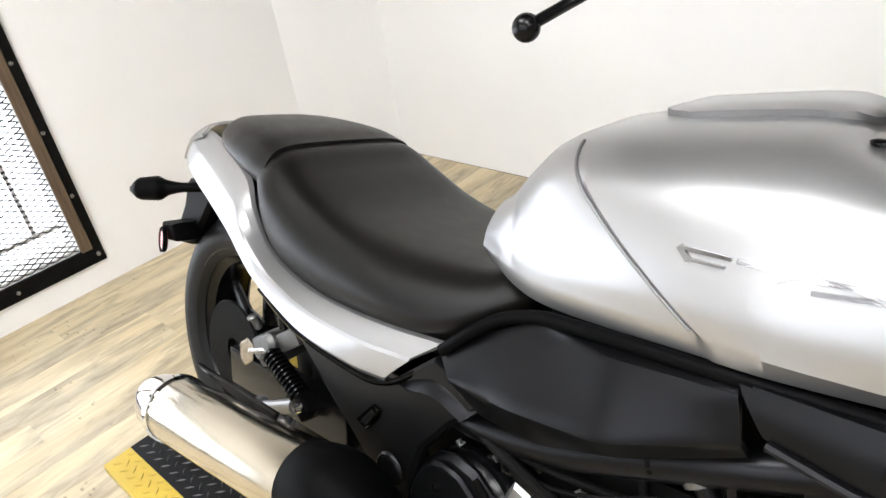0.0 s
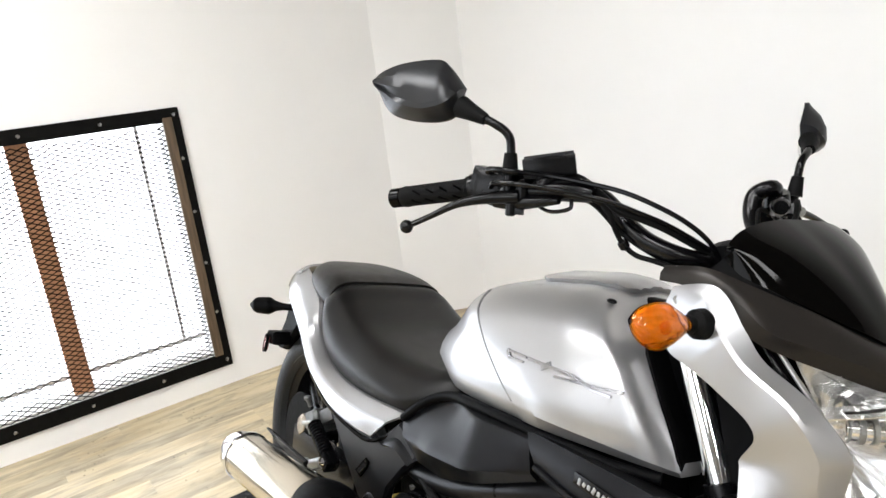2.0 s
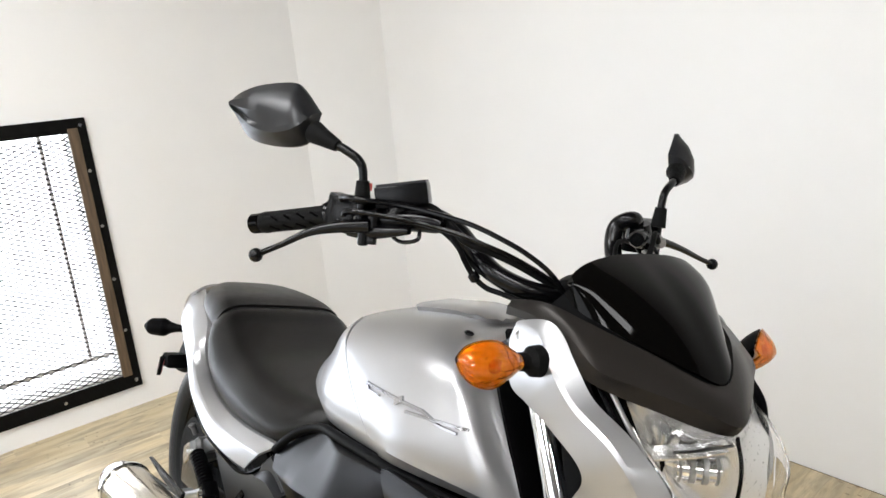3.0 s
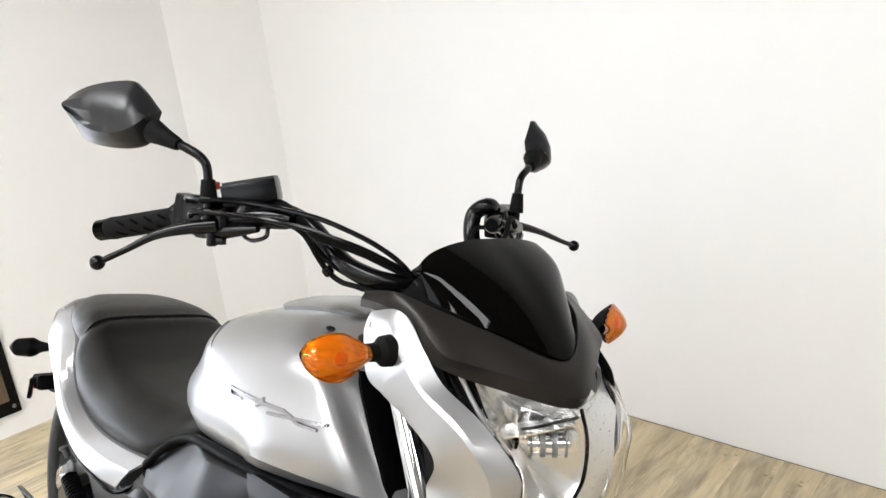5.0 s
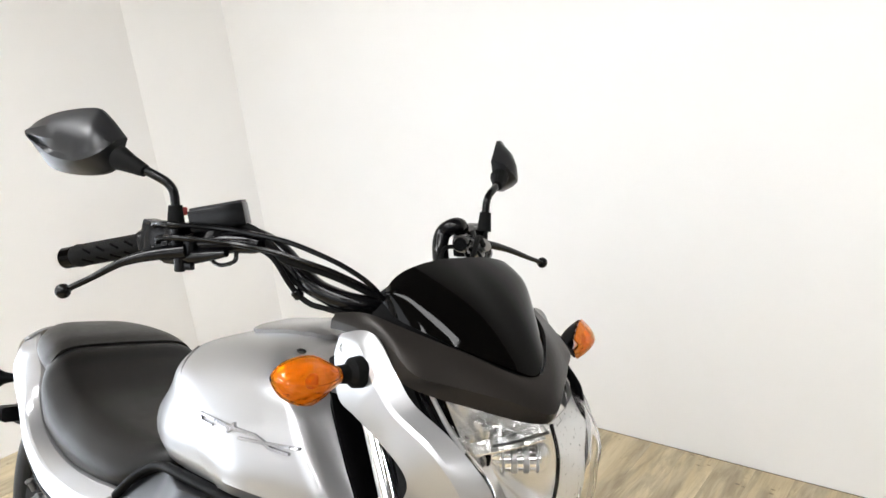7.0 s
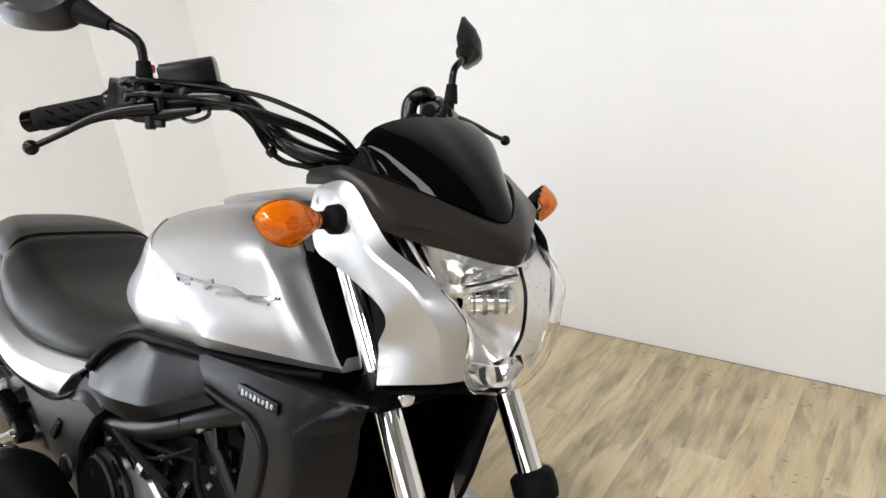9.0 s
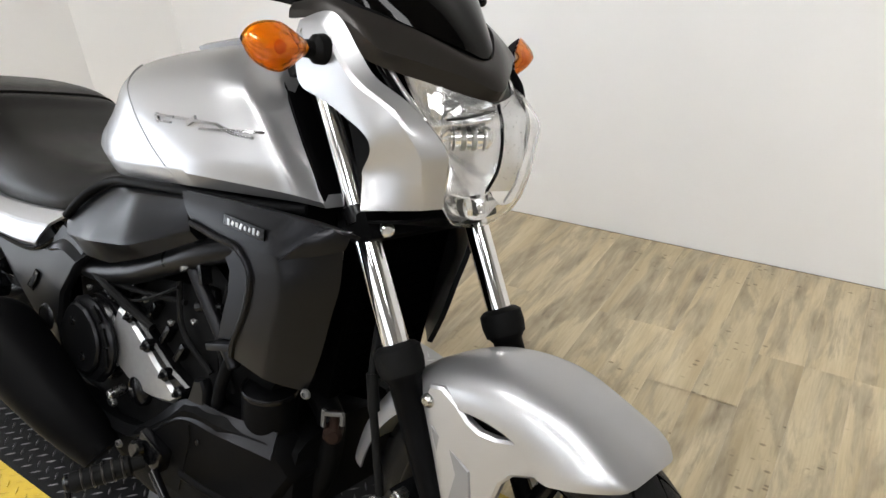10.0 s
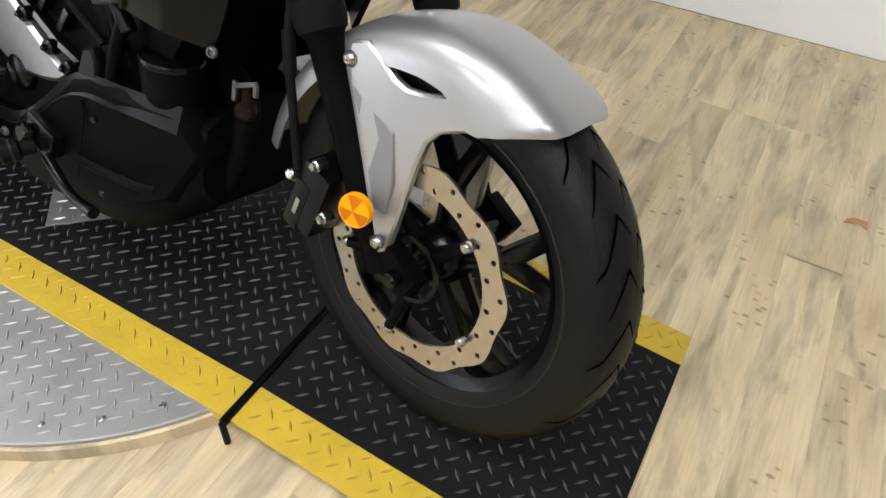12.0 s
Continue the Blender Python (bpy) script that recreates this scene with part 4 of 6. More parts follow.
bp("case_flange", plate([(0.615, 0.512), (0.66, 0.505), (0.70, 0.492), (0.77, 0.452), (0.83, 0.418), (0.88, 0.402), (0.872, 0.372), (0.852, 0.366), (0.80, 0.394), (0.746, 0.427), (0.672, 0.473), (0.632, 0.495)], -0.12, -0.158, 0.005), SATIN, "black flange along the engine case")
for x, z in ((0.652, 0.508), (0.705, 0.482), (0.763, 0.443), (0.822, 0.408), (0.865, 0.388)):
    bp("case_bolt", merge(rod((x, -0.13, z), (x, -0.170, z), 0.0125), revolve([(0, 0.004), (0.0055, 0.004), (0.0065, 0)], (x, -0.170, z), (0, -1, 0), 10)), SATIN, "black case bolt")
    bp("bolt_head", revolve([(0, 0.0035), (0.004, 0.003), (0.005, 0)], (x, -0.1735, z), (0, -1, 0), 10), SATIN)
for x, z in ((0.70, 0.535), (0.755, 0.505), (0.80, 0.475), (0.845, 0.455)):
    bp("cylinder_rib", box((x, -0.135, z), (0.012, 0.04, 0.045), (0, 35, 0), 0.003), SATIN)
bp("gear_cover", revolve([(0, 0.016), (0.022, 0.015), (0.030, 0.010), (0.034, 0.0), (0.034, -0.03)], (0.728, -0.152, 0.340), (0, -1, 0), 28), SATIN, "small black engine cover")
bp("brake_switch", merge(rod((0.668, -0.15, 0.318), (0.668, -0.185, 0.312), 0.010), box((0.676, -0.18, 0.302), (0.02, 0.012, 0.012), (0, 30, 0), 0.002)), BOLT, "bright brake light switch")
bp("case_lug", plate([(0.90, 0.392), (0.915, 0.435), (0.935, 0.442), (0.945, 0.425), (0.945, 0.392)], -0.15, -0.172, 0.004), GRAPHITE, "dark grey engine lug")
for k, (a, b, c) in enumerate((((0.55, -0.165, 0.55), (0.66, -0.185, 0.535), (0.78, -0.165, 0.485)), ((0.56, -0.17, 0.545), (0.68, -0.17, 0.538), (0.84, -0.14, 0.545)), ((0.82, -0.14, 0.58), (0.85, -0.15, 0.50), (0.92, -0.14, 0.44)), ((0.93, -0.12, 0.60), (0.94, -0.14, 0.5), (0.97, -0.13, 0.42)))):
    bp("hose", tube([a, b, c], 0.0055 if k else 0.008, 8), RUBBER, "black rubber hose")
for x, z in ((0.567, 0.500), (0.633, 0.512), (0.761, 0.533), (0.84, 0.514), (0.905, 0.537), (0.54, 0.520)):
    bp("hose_clip", merge(box((x, -0.168, z), (0.010, 0.008, 0.006), (20, 30, 0), 0.002), rod((x - 0.008, -0.166, z - 0.003), (x + 0.009, -0.168, z + 0.005), 0.0022)), CAST, "grey metal hose clip")
bp("wire", tube([(0.62, -0.168, 0.508), (0.665, -0.17, 0.517), (0.72, -0.172, 0.520), (0.778, -0.170, 0.541), (0.853, -0.165, 0.582)], 0.0028, 8), RUBBER, "thin black wire")
bp("banjo_union", merge(rod((0.915, -0.155, 0.565), (0.955, -0.15, 0.575), 0.006), rod((0.90, -0.158, 0.56), (0.918, -0.155, 0.566), 0.010)), SATIN, "black pipe union")
bp("cable_tie", revolve([(0.020, -0.003), (0.0225, -0.003), (0.0225, 0.003), (0.020, 0.003)], (0.845, -0.168, 0.628), (0.9, 0, 0.42), 18), MATTE, "black strap round the frame tube")
# ---- belly covers, footrest, radiator guard
BELLY = [(0.33, 0.225), (0.50, 0.252), (0.60, 0.256), (0.65, 0.256), (0.734, 0.268), (0.80, 0.310), (0.85, 0.35), (0.893, 0.386), (0.93, 0.397), (1.0, 0.40), (1.09, 0.39), (1.13, 0.33), (1.08, 0.235), (0.98, 0.183), (0.88, 0.172), (0.75, 0.176), (0.55, 0.19), (0.36, 0.19)]
belly = bp("belly_cover", plate(BELLY, -0.12, -0.182, 0.012, lambda x, z: 0.25 * max(0, 0.26 - z) + 0.5 * max(0.0, x - 1.02)), MATTE, "black lower engine cover")
bp("belly_cover", mirrored(plate(BELLY, -0.12, -0.182, 0.012, lambda x, z: 0.25 * max(0, 0.26 - z))), MATTE, "black lower engine cover")
lip = patch([(0.565, -0.168, 0.262), (0.65, -0.170, 0.260), (0.735, -0.170, 0.273), (0.80, -0.170, 0.316), (0.893, -0.170, 0.391), (1.0, -0.166, 0.404), (1.09, -0.135, 0.398)], [(0.575, -0.1835, 0.250), (0.65, -0.1835, 0.247), (0.74, -0.1835, 0.257), (0.812, -0.1835, 0.298), (0.90, -0.1835, 0.360), (1.0, -0.1835, 0.372), (1.10, -0.155, 0.362)], 40, 6, (0, 0, 0), -0.004)
bp("belly_lip", lip, GRAPHITE, "dark grey bevelled upper edge of the lower cover", belly)
bp("belly_seam", tube([(0.925, -0.184, 0.36), (0.926, -0.1825, 0.33), (0.915, -0.1825, 0.28), (0.90, -0.1815, 0.22)], 0.0016, 6), ENGINE, "", belly)
bp("belly_crease", patch([(0.90, -0.183, 0.262), (0.97, -0.183, 0.264), (1.05, -0.183, 0.272), (1.085, -0.181, 0.28)], [(0.91, -0.183, 0.245), (0.97, -0.183, 0.248), (1.05, -0.181, 0.255), (1.08, -0.179, 0.262)], 16, 4, (0, -0.004, 0), -0.003), MATTE, "", belly)
for x, z in ((0.948, 0.336), (0.96, 0.215)):
    bp("belly_screw", revolve([(0, 0.002), (0.005, 0.002), (0.006, 0)], (x, -0.182, z), (0, -1, 0), 12), SATIN, "", belly)
bp("oil_pan", loft([(0.52, 0.15, 0.10, 0.12, 0.18, 0.12, 0.24, 0.26), (0.75, 0.12, 0.13, 0.16, 0.17, 0.15, 0.27, 0.30), (1.0, 0.15, 0.13, 0.16, 0.22, 0.15, 0.33, 0.37), (1.12, 0.24, 0.09, 0.12, 0.30, 0.11, 0.37, 0.40)], 20, 12), ENGINE, "black oil pan")
bp("header_pipe", tube([(1.06, -0.03, 0.44), (1.12, -0.04, 0.38), (1.09, -0.06, 0.24), (0.95, -0.10, 0.16), (0.7, -0.13, 0.15)], 0.024, 14), ENGINE, "dark exhaust header pipe")
P0, P1 = np.array((0.82, -0.2, 0.248)), np.array((0.764, -0.305, 0.222))
pd = (P1 - P0) / np.linalg.norm(P1 - P0)
peg = bp("foot_peg", tube([P0, P0 + pd * 0.02, P0 + pd * 0.024, P1 - pd * 0.006, P1], [0.012, 0.013, 0.0185, 0.0185, 0.016], 18, smooth=False), RUBBER, "black ribbed rubber footrest")
for k in range(5):
    bp("rib", revolve([(0.0180, -0.0022), (0.0202, -0.0010), (0.0202, 0.0010), (0.0180, 0.0022)], P0 + pd * (0.034 + 0.0165 * k), pd, 18), COWL, "", peg)
bp("peg_end", tube([P1 - pd * 0.002, P1 + pd * 0.004, P1 + pd * 0.008], [0.0165, 0.0165, 0.012], 18, smooth=False), SATIN, "black footrest end", peg)
bp("feeler", tube([P1 + pd * 0.002 + np.array((0, 0, -0.012)), P1 + pd * 0.002 + np.array((0.008, -0.002, -0.04))], [0.006, 0.004], 10, smooth=False), SATIN, "", peg)
bp("peg_mount", merge(box((0.83, -0.185, 0.27), (0.07, 0.03, 0.05), (0, 20, 0), 0.008), rod((0.80, -0.18, 0.262), (0.80, -0.21, 0.262), 0.02)), SATIN, "black footrest bracket", peg)
bp("peg_bolt", revolve([(0, 0.008), (0.010, 0.007), (0.012, 0)], (0.815, -0.205, 0.275), (0, -1, 0), 12), SATIN, "black footrest bolt", peg)
bp("brake_pedal", tube([(0.85, -0.2, 0.24), (0.93, -0.215, 0.21), (1.0, -0.225, 0.21)], [0.009, 0.008, 0.01], 10), SATIN, "black brake pedal")
for x, y, z in ((1.172, -0.16, 0.508), (0.72, -0.19, 0.235), (0.57, -0.19, 0.245)):
    bp("engine_bolt", revolve([(0, 0.001), (0.004, 0.001), (0.0045, 0.005), (0.007, 0.004), (0.0085, 0)], (x, y, z), (0.2, -1, 0), 14), CAST, "dull flange bolt")
bp("horn_bracket", merge(box((1.175, -0.10, 0.455), (0.045, 0.005, 0.007), (0, -20, 0), 0.001), box((1.155, -0.10, 0.44), (0.007, 0.005, 0.03), (0, 0, 0), 0.001), box((1.195, -0.10, 0.452), (0.007, 0.005, 0.018), (0, 0, 0), 0.001)), CAST, "bright horn bracket")
bp("horn", merge(revolve([(0, 0.008), (0.01, 0.007), (0.016, 0.0), (0.016, -0.02)], (1.168, -0.09, 0.41), (0.6, -0.8, 0), 22), tube([(1.165, -0.085, 0.45), (1.168, -0.088, 0.42)], 0.008, 10, smooth=False)), RUSTMETAL, "rusty brown horn behind its bracket")

# ---- exhaust
E0, E1 = np.array((0.0, -0.325, 0.338)), np.array((0.395, -0.285, 0.380))
ed = (E1 - E0) / np.linalg.norm(E1 - E0)
can = bp("muffler", tube([E0, E0 + ed * 0.01, E1 - ed * 0.01, E1], [0.058, 0.060, 0.063, 0.061], 36, smooth=False), STEEL, "brushed stainless steel muffler")
bp("end_cap", tube([E0 - ed * 0.062, E0 - ed * 0.058, E0 - ed * 0.03, E0 + ed * 0.004], [0.036, 0.044, 0.055, 0.061], 36, smooth=False), CHROME, "chrome muffler end cap", can)
bp("band", revolve([(0.0605, -0.006), (0.0635, -0.005), (0.0635, 0.005), (0.0605, 0.006)], E0 + ed * 0.012, ed, 36), CHROME, "", can)
bp("heat_shield", tube([E1 - ed * 0.02, E1 + ed * 0.05, (0.50, -0.265, 0.345), (0.60, -0.235, 0.27), (0.68, -0.20, 0.20)], [0.064, 0.074, 0.072, 0.058, 0.04], 28, 30), MATTE, "black exhaust heat shield")
bp("hanger", plate([(-0.02, 0.40), (0.10, 0.415), (0.26, 0.43), (0.25, 0.405), (0.1, 0.395)], -0.27, -0.26, 0.003), SATIN, "black muffler hanger")

# ---- rear wheel and swingarm
def wheel(name, c, r, half, rim_r, spokes, fp_or_bp, label):
    w = fp_or_bp(name, revolve([(rim_r - 0.012, -half * 0.72), (rim_r, -half * 0.86), (rim_r + 0.3 * (r - rim_r), -half * 1.0), (r - 0.42 * (r - rim_r), -half * 0.99), (r - 0.17 * (r - rim_r), -half * 0.78), (r - 0.05 * (r - rim_r), -half * 0.42), (r, 0), (r - 0.05 * (r - rim_r), half * 0.42), (r - 0.17 * (r - rim_r), half * 0.78), (r - 0.42 * (r - rim_r), half * 0.99), (rim_r + 0.3 * (r - rim_r), half * 1.0), (rim_r, half * 0.86), (rim_r - 0.012, half * 0.72)], c, (0, 1, 0), 84), TYRE, label, angle=60)
    fp_or_bp("rim", revolve([(rim_r - 0.004, -half * 0.80), (rim_r + 0.006, -half * 0.86), (rim_r + 0.004, -half * 0.78), (rim_r - 0.028, -half * 0.5), (rim_r - 0.034, 0), (rim_r - 0.028, half * 0.5), (rim_r + 0.004, half * 0.78), (rim_r + 0.006, half * 0.86), (rim_r - 0.004, half * 0.80), (rim_r - 0.016, half * 0.5), (rim_r - 0.02, 0), (rim_r - 0.016, -half * 0.5), (rim_r - 0.004, -half * 0.80)], c, (0, 1, 0), 72), SATIN, "satin black alloy rim", w)
    fp_or_bp("hub", revolve([(0, -half * 0.75), (0.03, -half * 0.75), (0.045, -half * 0.5), (0.05, 0), (0.045, half * 0.5), (0.03, half * 0.75), (0, half * 0.75)], c, (0, 1, 0), 28), SATIN, "", w)
    fp_or_bp("rim_lip", revolve([(rim_r + 0.004, -half * 0.90), (rim_r + 0.0065, -half * 0.915), (rim_r + 0.008, -half * 0.90), (rim_r + 0.006, -half * 0.86)], c, (0, 1, 0), 72), COWL, "thin worn rim edge", w)
    for k in range(spokes):
        a = 2 * math.pi * (k + 0.3) / spokes
        d = np.array((math.cos(a), 0, math.sin(a)))
        c0 = np.array(c)
        fork = c0 + d * rim_r * 0.52
        e = [c0 + rim_r * 0.93 * np.array((math.cos(a + s), 0, math.sin(a + s))) for s in (-0.24, 0.24)]
        g = merge(tube([c0 + d * 0.03, fork], [0.02, 0.015], 8, smooth=False, flat=1.2), tube([fork - d * 0.01, e[0]], [0.014, 0.011], 8, smooth=False, flat=1.2), tube([fork - d * 0.01, e[1]], [0.014, 0.011], 8, smooth=False, flat=1.2))
        fp_or_bp("spoke", g, SATIN, "", w)
    return w


rear = wheel("rear_wheel", (-0.195, 0, 0.305), 0.318, 0.082, 0.225, 5, bp, "rear wheel with a wide black tyre")
bp("rear_brake_disc", revolve([(0.03, -0.004), (0.115, -0.004), (0.118, 0.0), (0.115, 0.004), (0.03, 0.004)], (-0.195, -0.092, 0.305), (0, 1, 0), 40), ENGINE, "dark rear brake disc", rear)
swing = bp("swingarm", merge(box((0.10, -0.135, 0.350), (0.40, 0.04, 0.075), (0, -6, 0), 0.004), box((0.08, 0.115, 0.325), (0.62, 0.045, 0.07), (0, 2, 0), 0.008)), SATIN, "black box-section swingarm")
bp("arm_end", merge(box((-0.075, -0.150, 0.336), (0.05, 0.004, 0.06), (0, -6, 0), 0.001), box((-0.10, -0.13, 0.336), (0.004, 0.04, 0.06), (0, -6, 0), 0.001), box((-0.08, -0.13, 0.369), (0.05, 0.045, 0.004), (0, -6, 0), 0.001)), GRAPHITE, "folded swingarm end plate", swing)
bp("mud_flap", patch([(-0.02, -0.085, 0.62), (0.06, -0.085, 0.55), (0.10, -0.085, 0.45)], [(-0.02, 0.085, 0.62), (0.06, 0.085, 0.55), (0.10, 0.085, 0.45)], 14, 6, (0, 0, 0.02), 0.005), MATTE, "black inner mudguard")
bp("rear_fender", revolve([(0.335, -0.07), (0.348, -0.04), (0.352, 0), (0.348, 0.04), (0.335, 0.07)], (-0.195, 0, 0.305), (0, 1, 0), 20, 20, 70), MATTE, "black hugger over the rear tyre")
cal = bp("rear_caliper", merge(box((0.105, -0.165, 0.462), (0.075, 0.06, 0.06), (0, -30, 12), 0.012), rod((0.125, -0.205, 0.482), (0.125, -0.14, 0.482), 0.02), rod((0.085, -0.20, 0.448), (0.085, -0.14, 0.448), 0.017), box((0.155, -0.165, 0.497), (0.06, 0.05, 0.035), (0, -35, 12), 0.008)), CAST, "cast grey rear brake caliper")
bp("bracket", plate([(0.01, 0.435), (0.035, 0.455), (0.06, 0.45), (0.055, 0.415), (0.03, 0.395), (0.012, 0.405)], -0.195, -0.188, 0.002), DISC, "", cal)
bp("bleed_bolt", merge(rod((0.075, -0.19, 0.49), (0.07, -0.20, 0.512), 0.007), rod((0.07, -0.20, 0.508), (0.069, -0.202, 0.516), 0.010)), CAST, "", cal)
bp("caliper_pin", rod((0.05, -0.195, 0.435), (0.14, -0.200, 0.475), 0.006), BOLT, "", cal)
bp("piston_cap", revolve([(0, 0.004), (0.012, 0.004), (0.015, 0)], (0.125, -0.205, 0.482), (0, -1, 0), 16), CAST, "", cal)
bp("hose_union", merge(rod((0.15, -0.185, 0.515), (0.148, -0.19, 0.54), 0.008), rod((0.12, -0.18, 0.53), (0.15, -0.18, 0.525), 0.006)), SATIN, "", cal)
bp("brake_line", tube([(0.135, -0.185, 0.52), (0.105, -0.18, 0.555), (0.09, -0.17, 0.545), (0.105, -0.165, 0.52), (0.14, -0.15, 0.54)], 0.005, 8), RUBBER, "black rear brake line")
A0, A1 = np.array((0.135, -0.205, 0.472)), np.array((0.243, -0.205, 0.425))
damper = bp("master_cylinder", rod(A0, A1, 0.012), SATIN, "rear brake master cylinder with ribbed boot")
ad = (A1 - A0) / np.linalg.norm(A1 - A0)
for k in range(11):
    bp("boot_rib", revolve([(0.011, -0.0035), (0.0185, -0.001), (0.0185, 0.001), (0.011, 0.0035)], A0 + ad * (0.010 + 0.0092 * k), ad, 18), SATIN, "", damper)
bp("clevis", box(A1 + ad * 0.012, (0.04, 0.035, 0.035), (0, 30, 0), 0.006), SATIN, "", damper)
bp("link_bolt", revolve([(0, 0.008), (0.007, 0.007), (0.009, 0)], A1 + ad * 0.012 + np.array((0, -0.018, 0)), (0, -1, 0), 12), CHROME, "", damper)
bp("pedal_link", merge(tube([(0.095, -0.2, 0.336), (0.15, -0.203, 0.366), (0.222, -0.205, 0.403)], [0.014, 0.0125, 0.015], 14, smooth=False), revolve([(0, -0.016), (0.018, -0.016), (0.02, -0.01), (0.02, 0.01), (0.018, 0.016), (0, 0.016)], (0.09, -0.2, 0.335), (0, 1, 0), 20)), ALU, "bare aluminium brake linkage")
bp("link_cover", ball((0.168, -0.21, 0.340), (0.036, 0.014, 0.02), 14, 8, (0, -25, 0)), ALU, "bare aluminium linkage cover")
bp("inner_guard", plate([(-0.02, 0.52), (0.08, 0.575), (0.25, 0.56), (0.36, 0.50), (0.36, 0.30), (0.16, 0.28), (0.125, 0.40), (0.06, 0.46)], -0.104, -0.094, 0.003), MATTE, "black inner guard beside the rear tyre")
# added block that darkens the inside of the frame like deep shade
bp("pivot_shadow_box", box((0.22, 0.0, 0.43), (0.22, 0.2, 0.16), (0, 0, 0), 0.02), ENGINE, "black inner frame box")

# ---- fork
FX = lambda z: 1.295 - 0.53 * (z - 0.60)
for y, nm in ((-0.10, "right"), (0.128, "left")):
    leg = fp("fork_leg", rod((FX(0.99), y, 0.99), (FX(0.58), y, 0.58), 0.0205, 24), CHROME, "chrome fork tube")
    fp("slider", merge(tube([(FX(0.60), y, 0.60), (FX(0.575), y, 0.575), (FX(0.565), y, 0.565), (FX(0.50), y, 0.50), (FX(0.285), y, 0.285)], [0.031, 0.032, 0.0245, 0.024, 0.023], 22, smooth=False), box((FX(0.30) + 0.035, y, 0.30), (0.07, 0.03, 0.05), (0, 30, 0), 0.008)), MATTE, "black lower fork slider", leg)
    fp("dust_seal", revolve([(0.021, 0.016), (0.028, 0.014), (0.035, 0.008), (0.036, -0.012), (0.033, -0.03)], (FX(0.60), y, 0.60), (-0.468, 0, 0.884), 24), RUBBER, "black rubber dust seal", leg)
fp("lower_yoke", merge(box((FX(0.765) + 0.0, 0.014, 0.765), (0.075, 0.27, 0.045), (0, -28, 0), 0.012)), MATTE, "black lower fork yoke")
fp("yoke_bolt", revolve([(0, 0.008), (0.006, 0.009), (0.0115, 0.006), (0.013, 0)], (1.243, -0.09, 0.772), (0.9, -0.35, 0.3), 16), CHROME, "bright yoke pinch bolt")
fp("yoke_band", revolve([(0.021, -0.014), (0.025, -0.012), (0.025, 0.012), (0.021, 0.014)], (FX(0.785), -0.10, 0.785), (-0.468, 0, 0.884), 20), SATIN, "black band on the fork tube")
fp("upper_yoke", box((FX(1.0), 0.014, 1.0), (0.1, 0.28, 0.035), (0, -28, 0), 0.012), SATIN, "black upper fork yoke")
fp("fork_cover", plate([(0.985, 1.0), (1.10, 1.01), (1.225, 0.77), (1.16, 0.70), (1.115, 0.74), (1.05, 0.86)], -0.085, -0.06, 0.006), MATTE, "black side cover behind the fork tube")
fp("axle", rod((1.50, -0.135, 0.30), (1.50, 0.15, 0.30), 0.012), SATIN, "front axle")

# ---- front wheel and brake
fw_c = (1.50, -0.011, 0.302)
front = wheel("front_wheel", fw_c, 0.299, 0.056, 0.222, 5, fp, "front wheel with a black grooved tyre")


def groove(c, r, rim_r, half, a0, side, reach=0.92):
    """One hooked tread groove, its shade drawn as a black strip on the tyre: from the shoulder up to a peak, then back
    over the crown.
    """
    d = r - rim_r
    verts, n = [], 15
    for j in range(n):
        t = 0.04 + (reach - 0.04) * j / (n - 1)
        rr = float(np.interp(t, (0, 0.42, 0.78, 0.99), (r, r - 0.05 * d, r - 0.17 * d, r - 0.42 * d))) + 0.0011
        a = a0 - 0.40 * max(0.0, t - 0.27) ** 1.15 - 0.42 * max(0.0, 0.27 - t)
        w = 0.0125 * (1 - 0.6 * abs(2 * j / (n - 1) - 1) ** 4)
        verts += [np.array((c[0] + rr * math.cos(a + e), c[1] + side * half * t, c[2] + rr * math.sin(a + e))) for e in (-w, w)]
    return verts, [(2 * j, 2 * j + 1, 2 * j + 3, 2 * j + 2) for j in range(n - 1)]


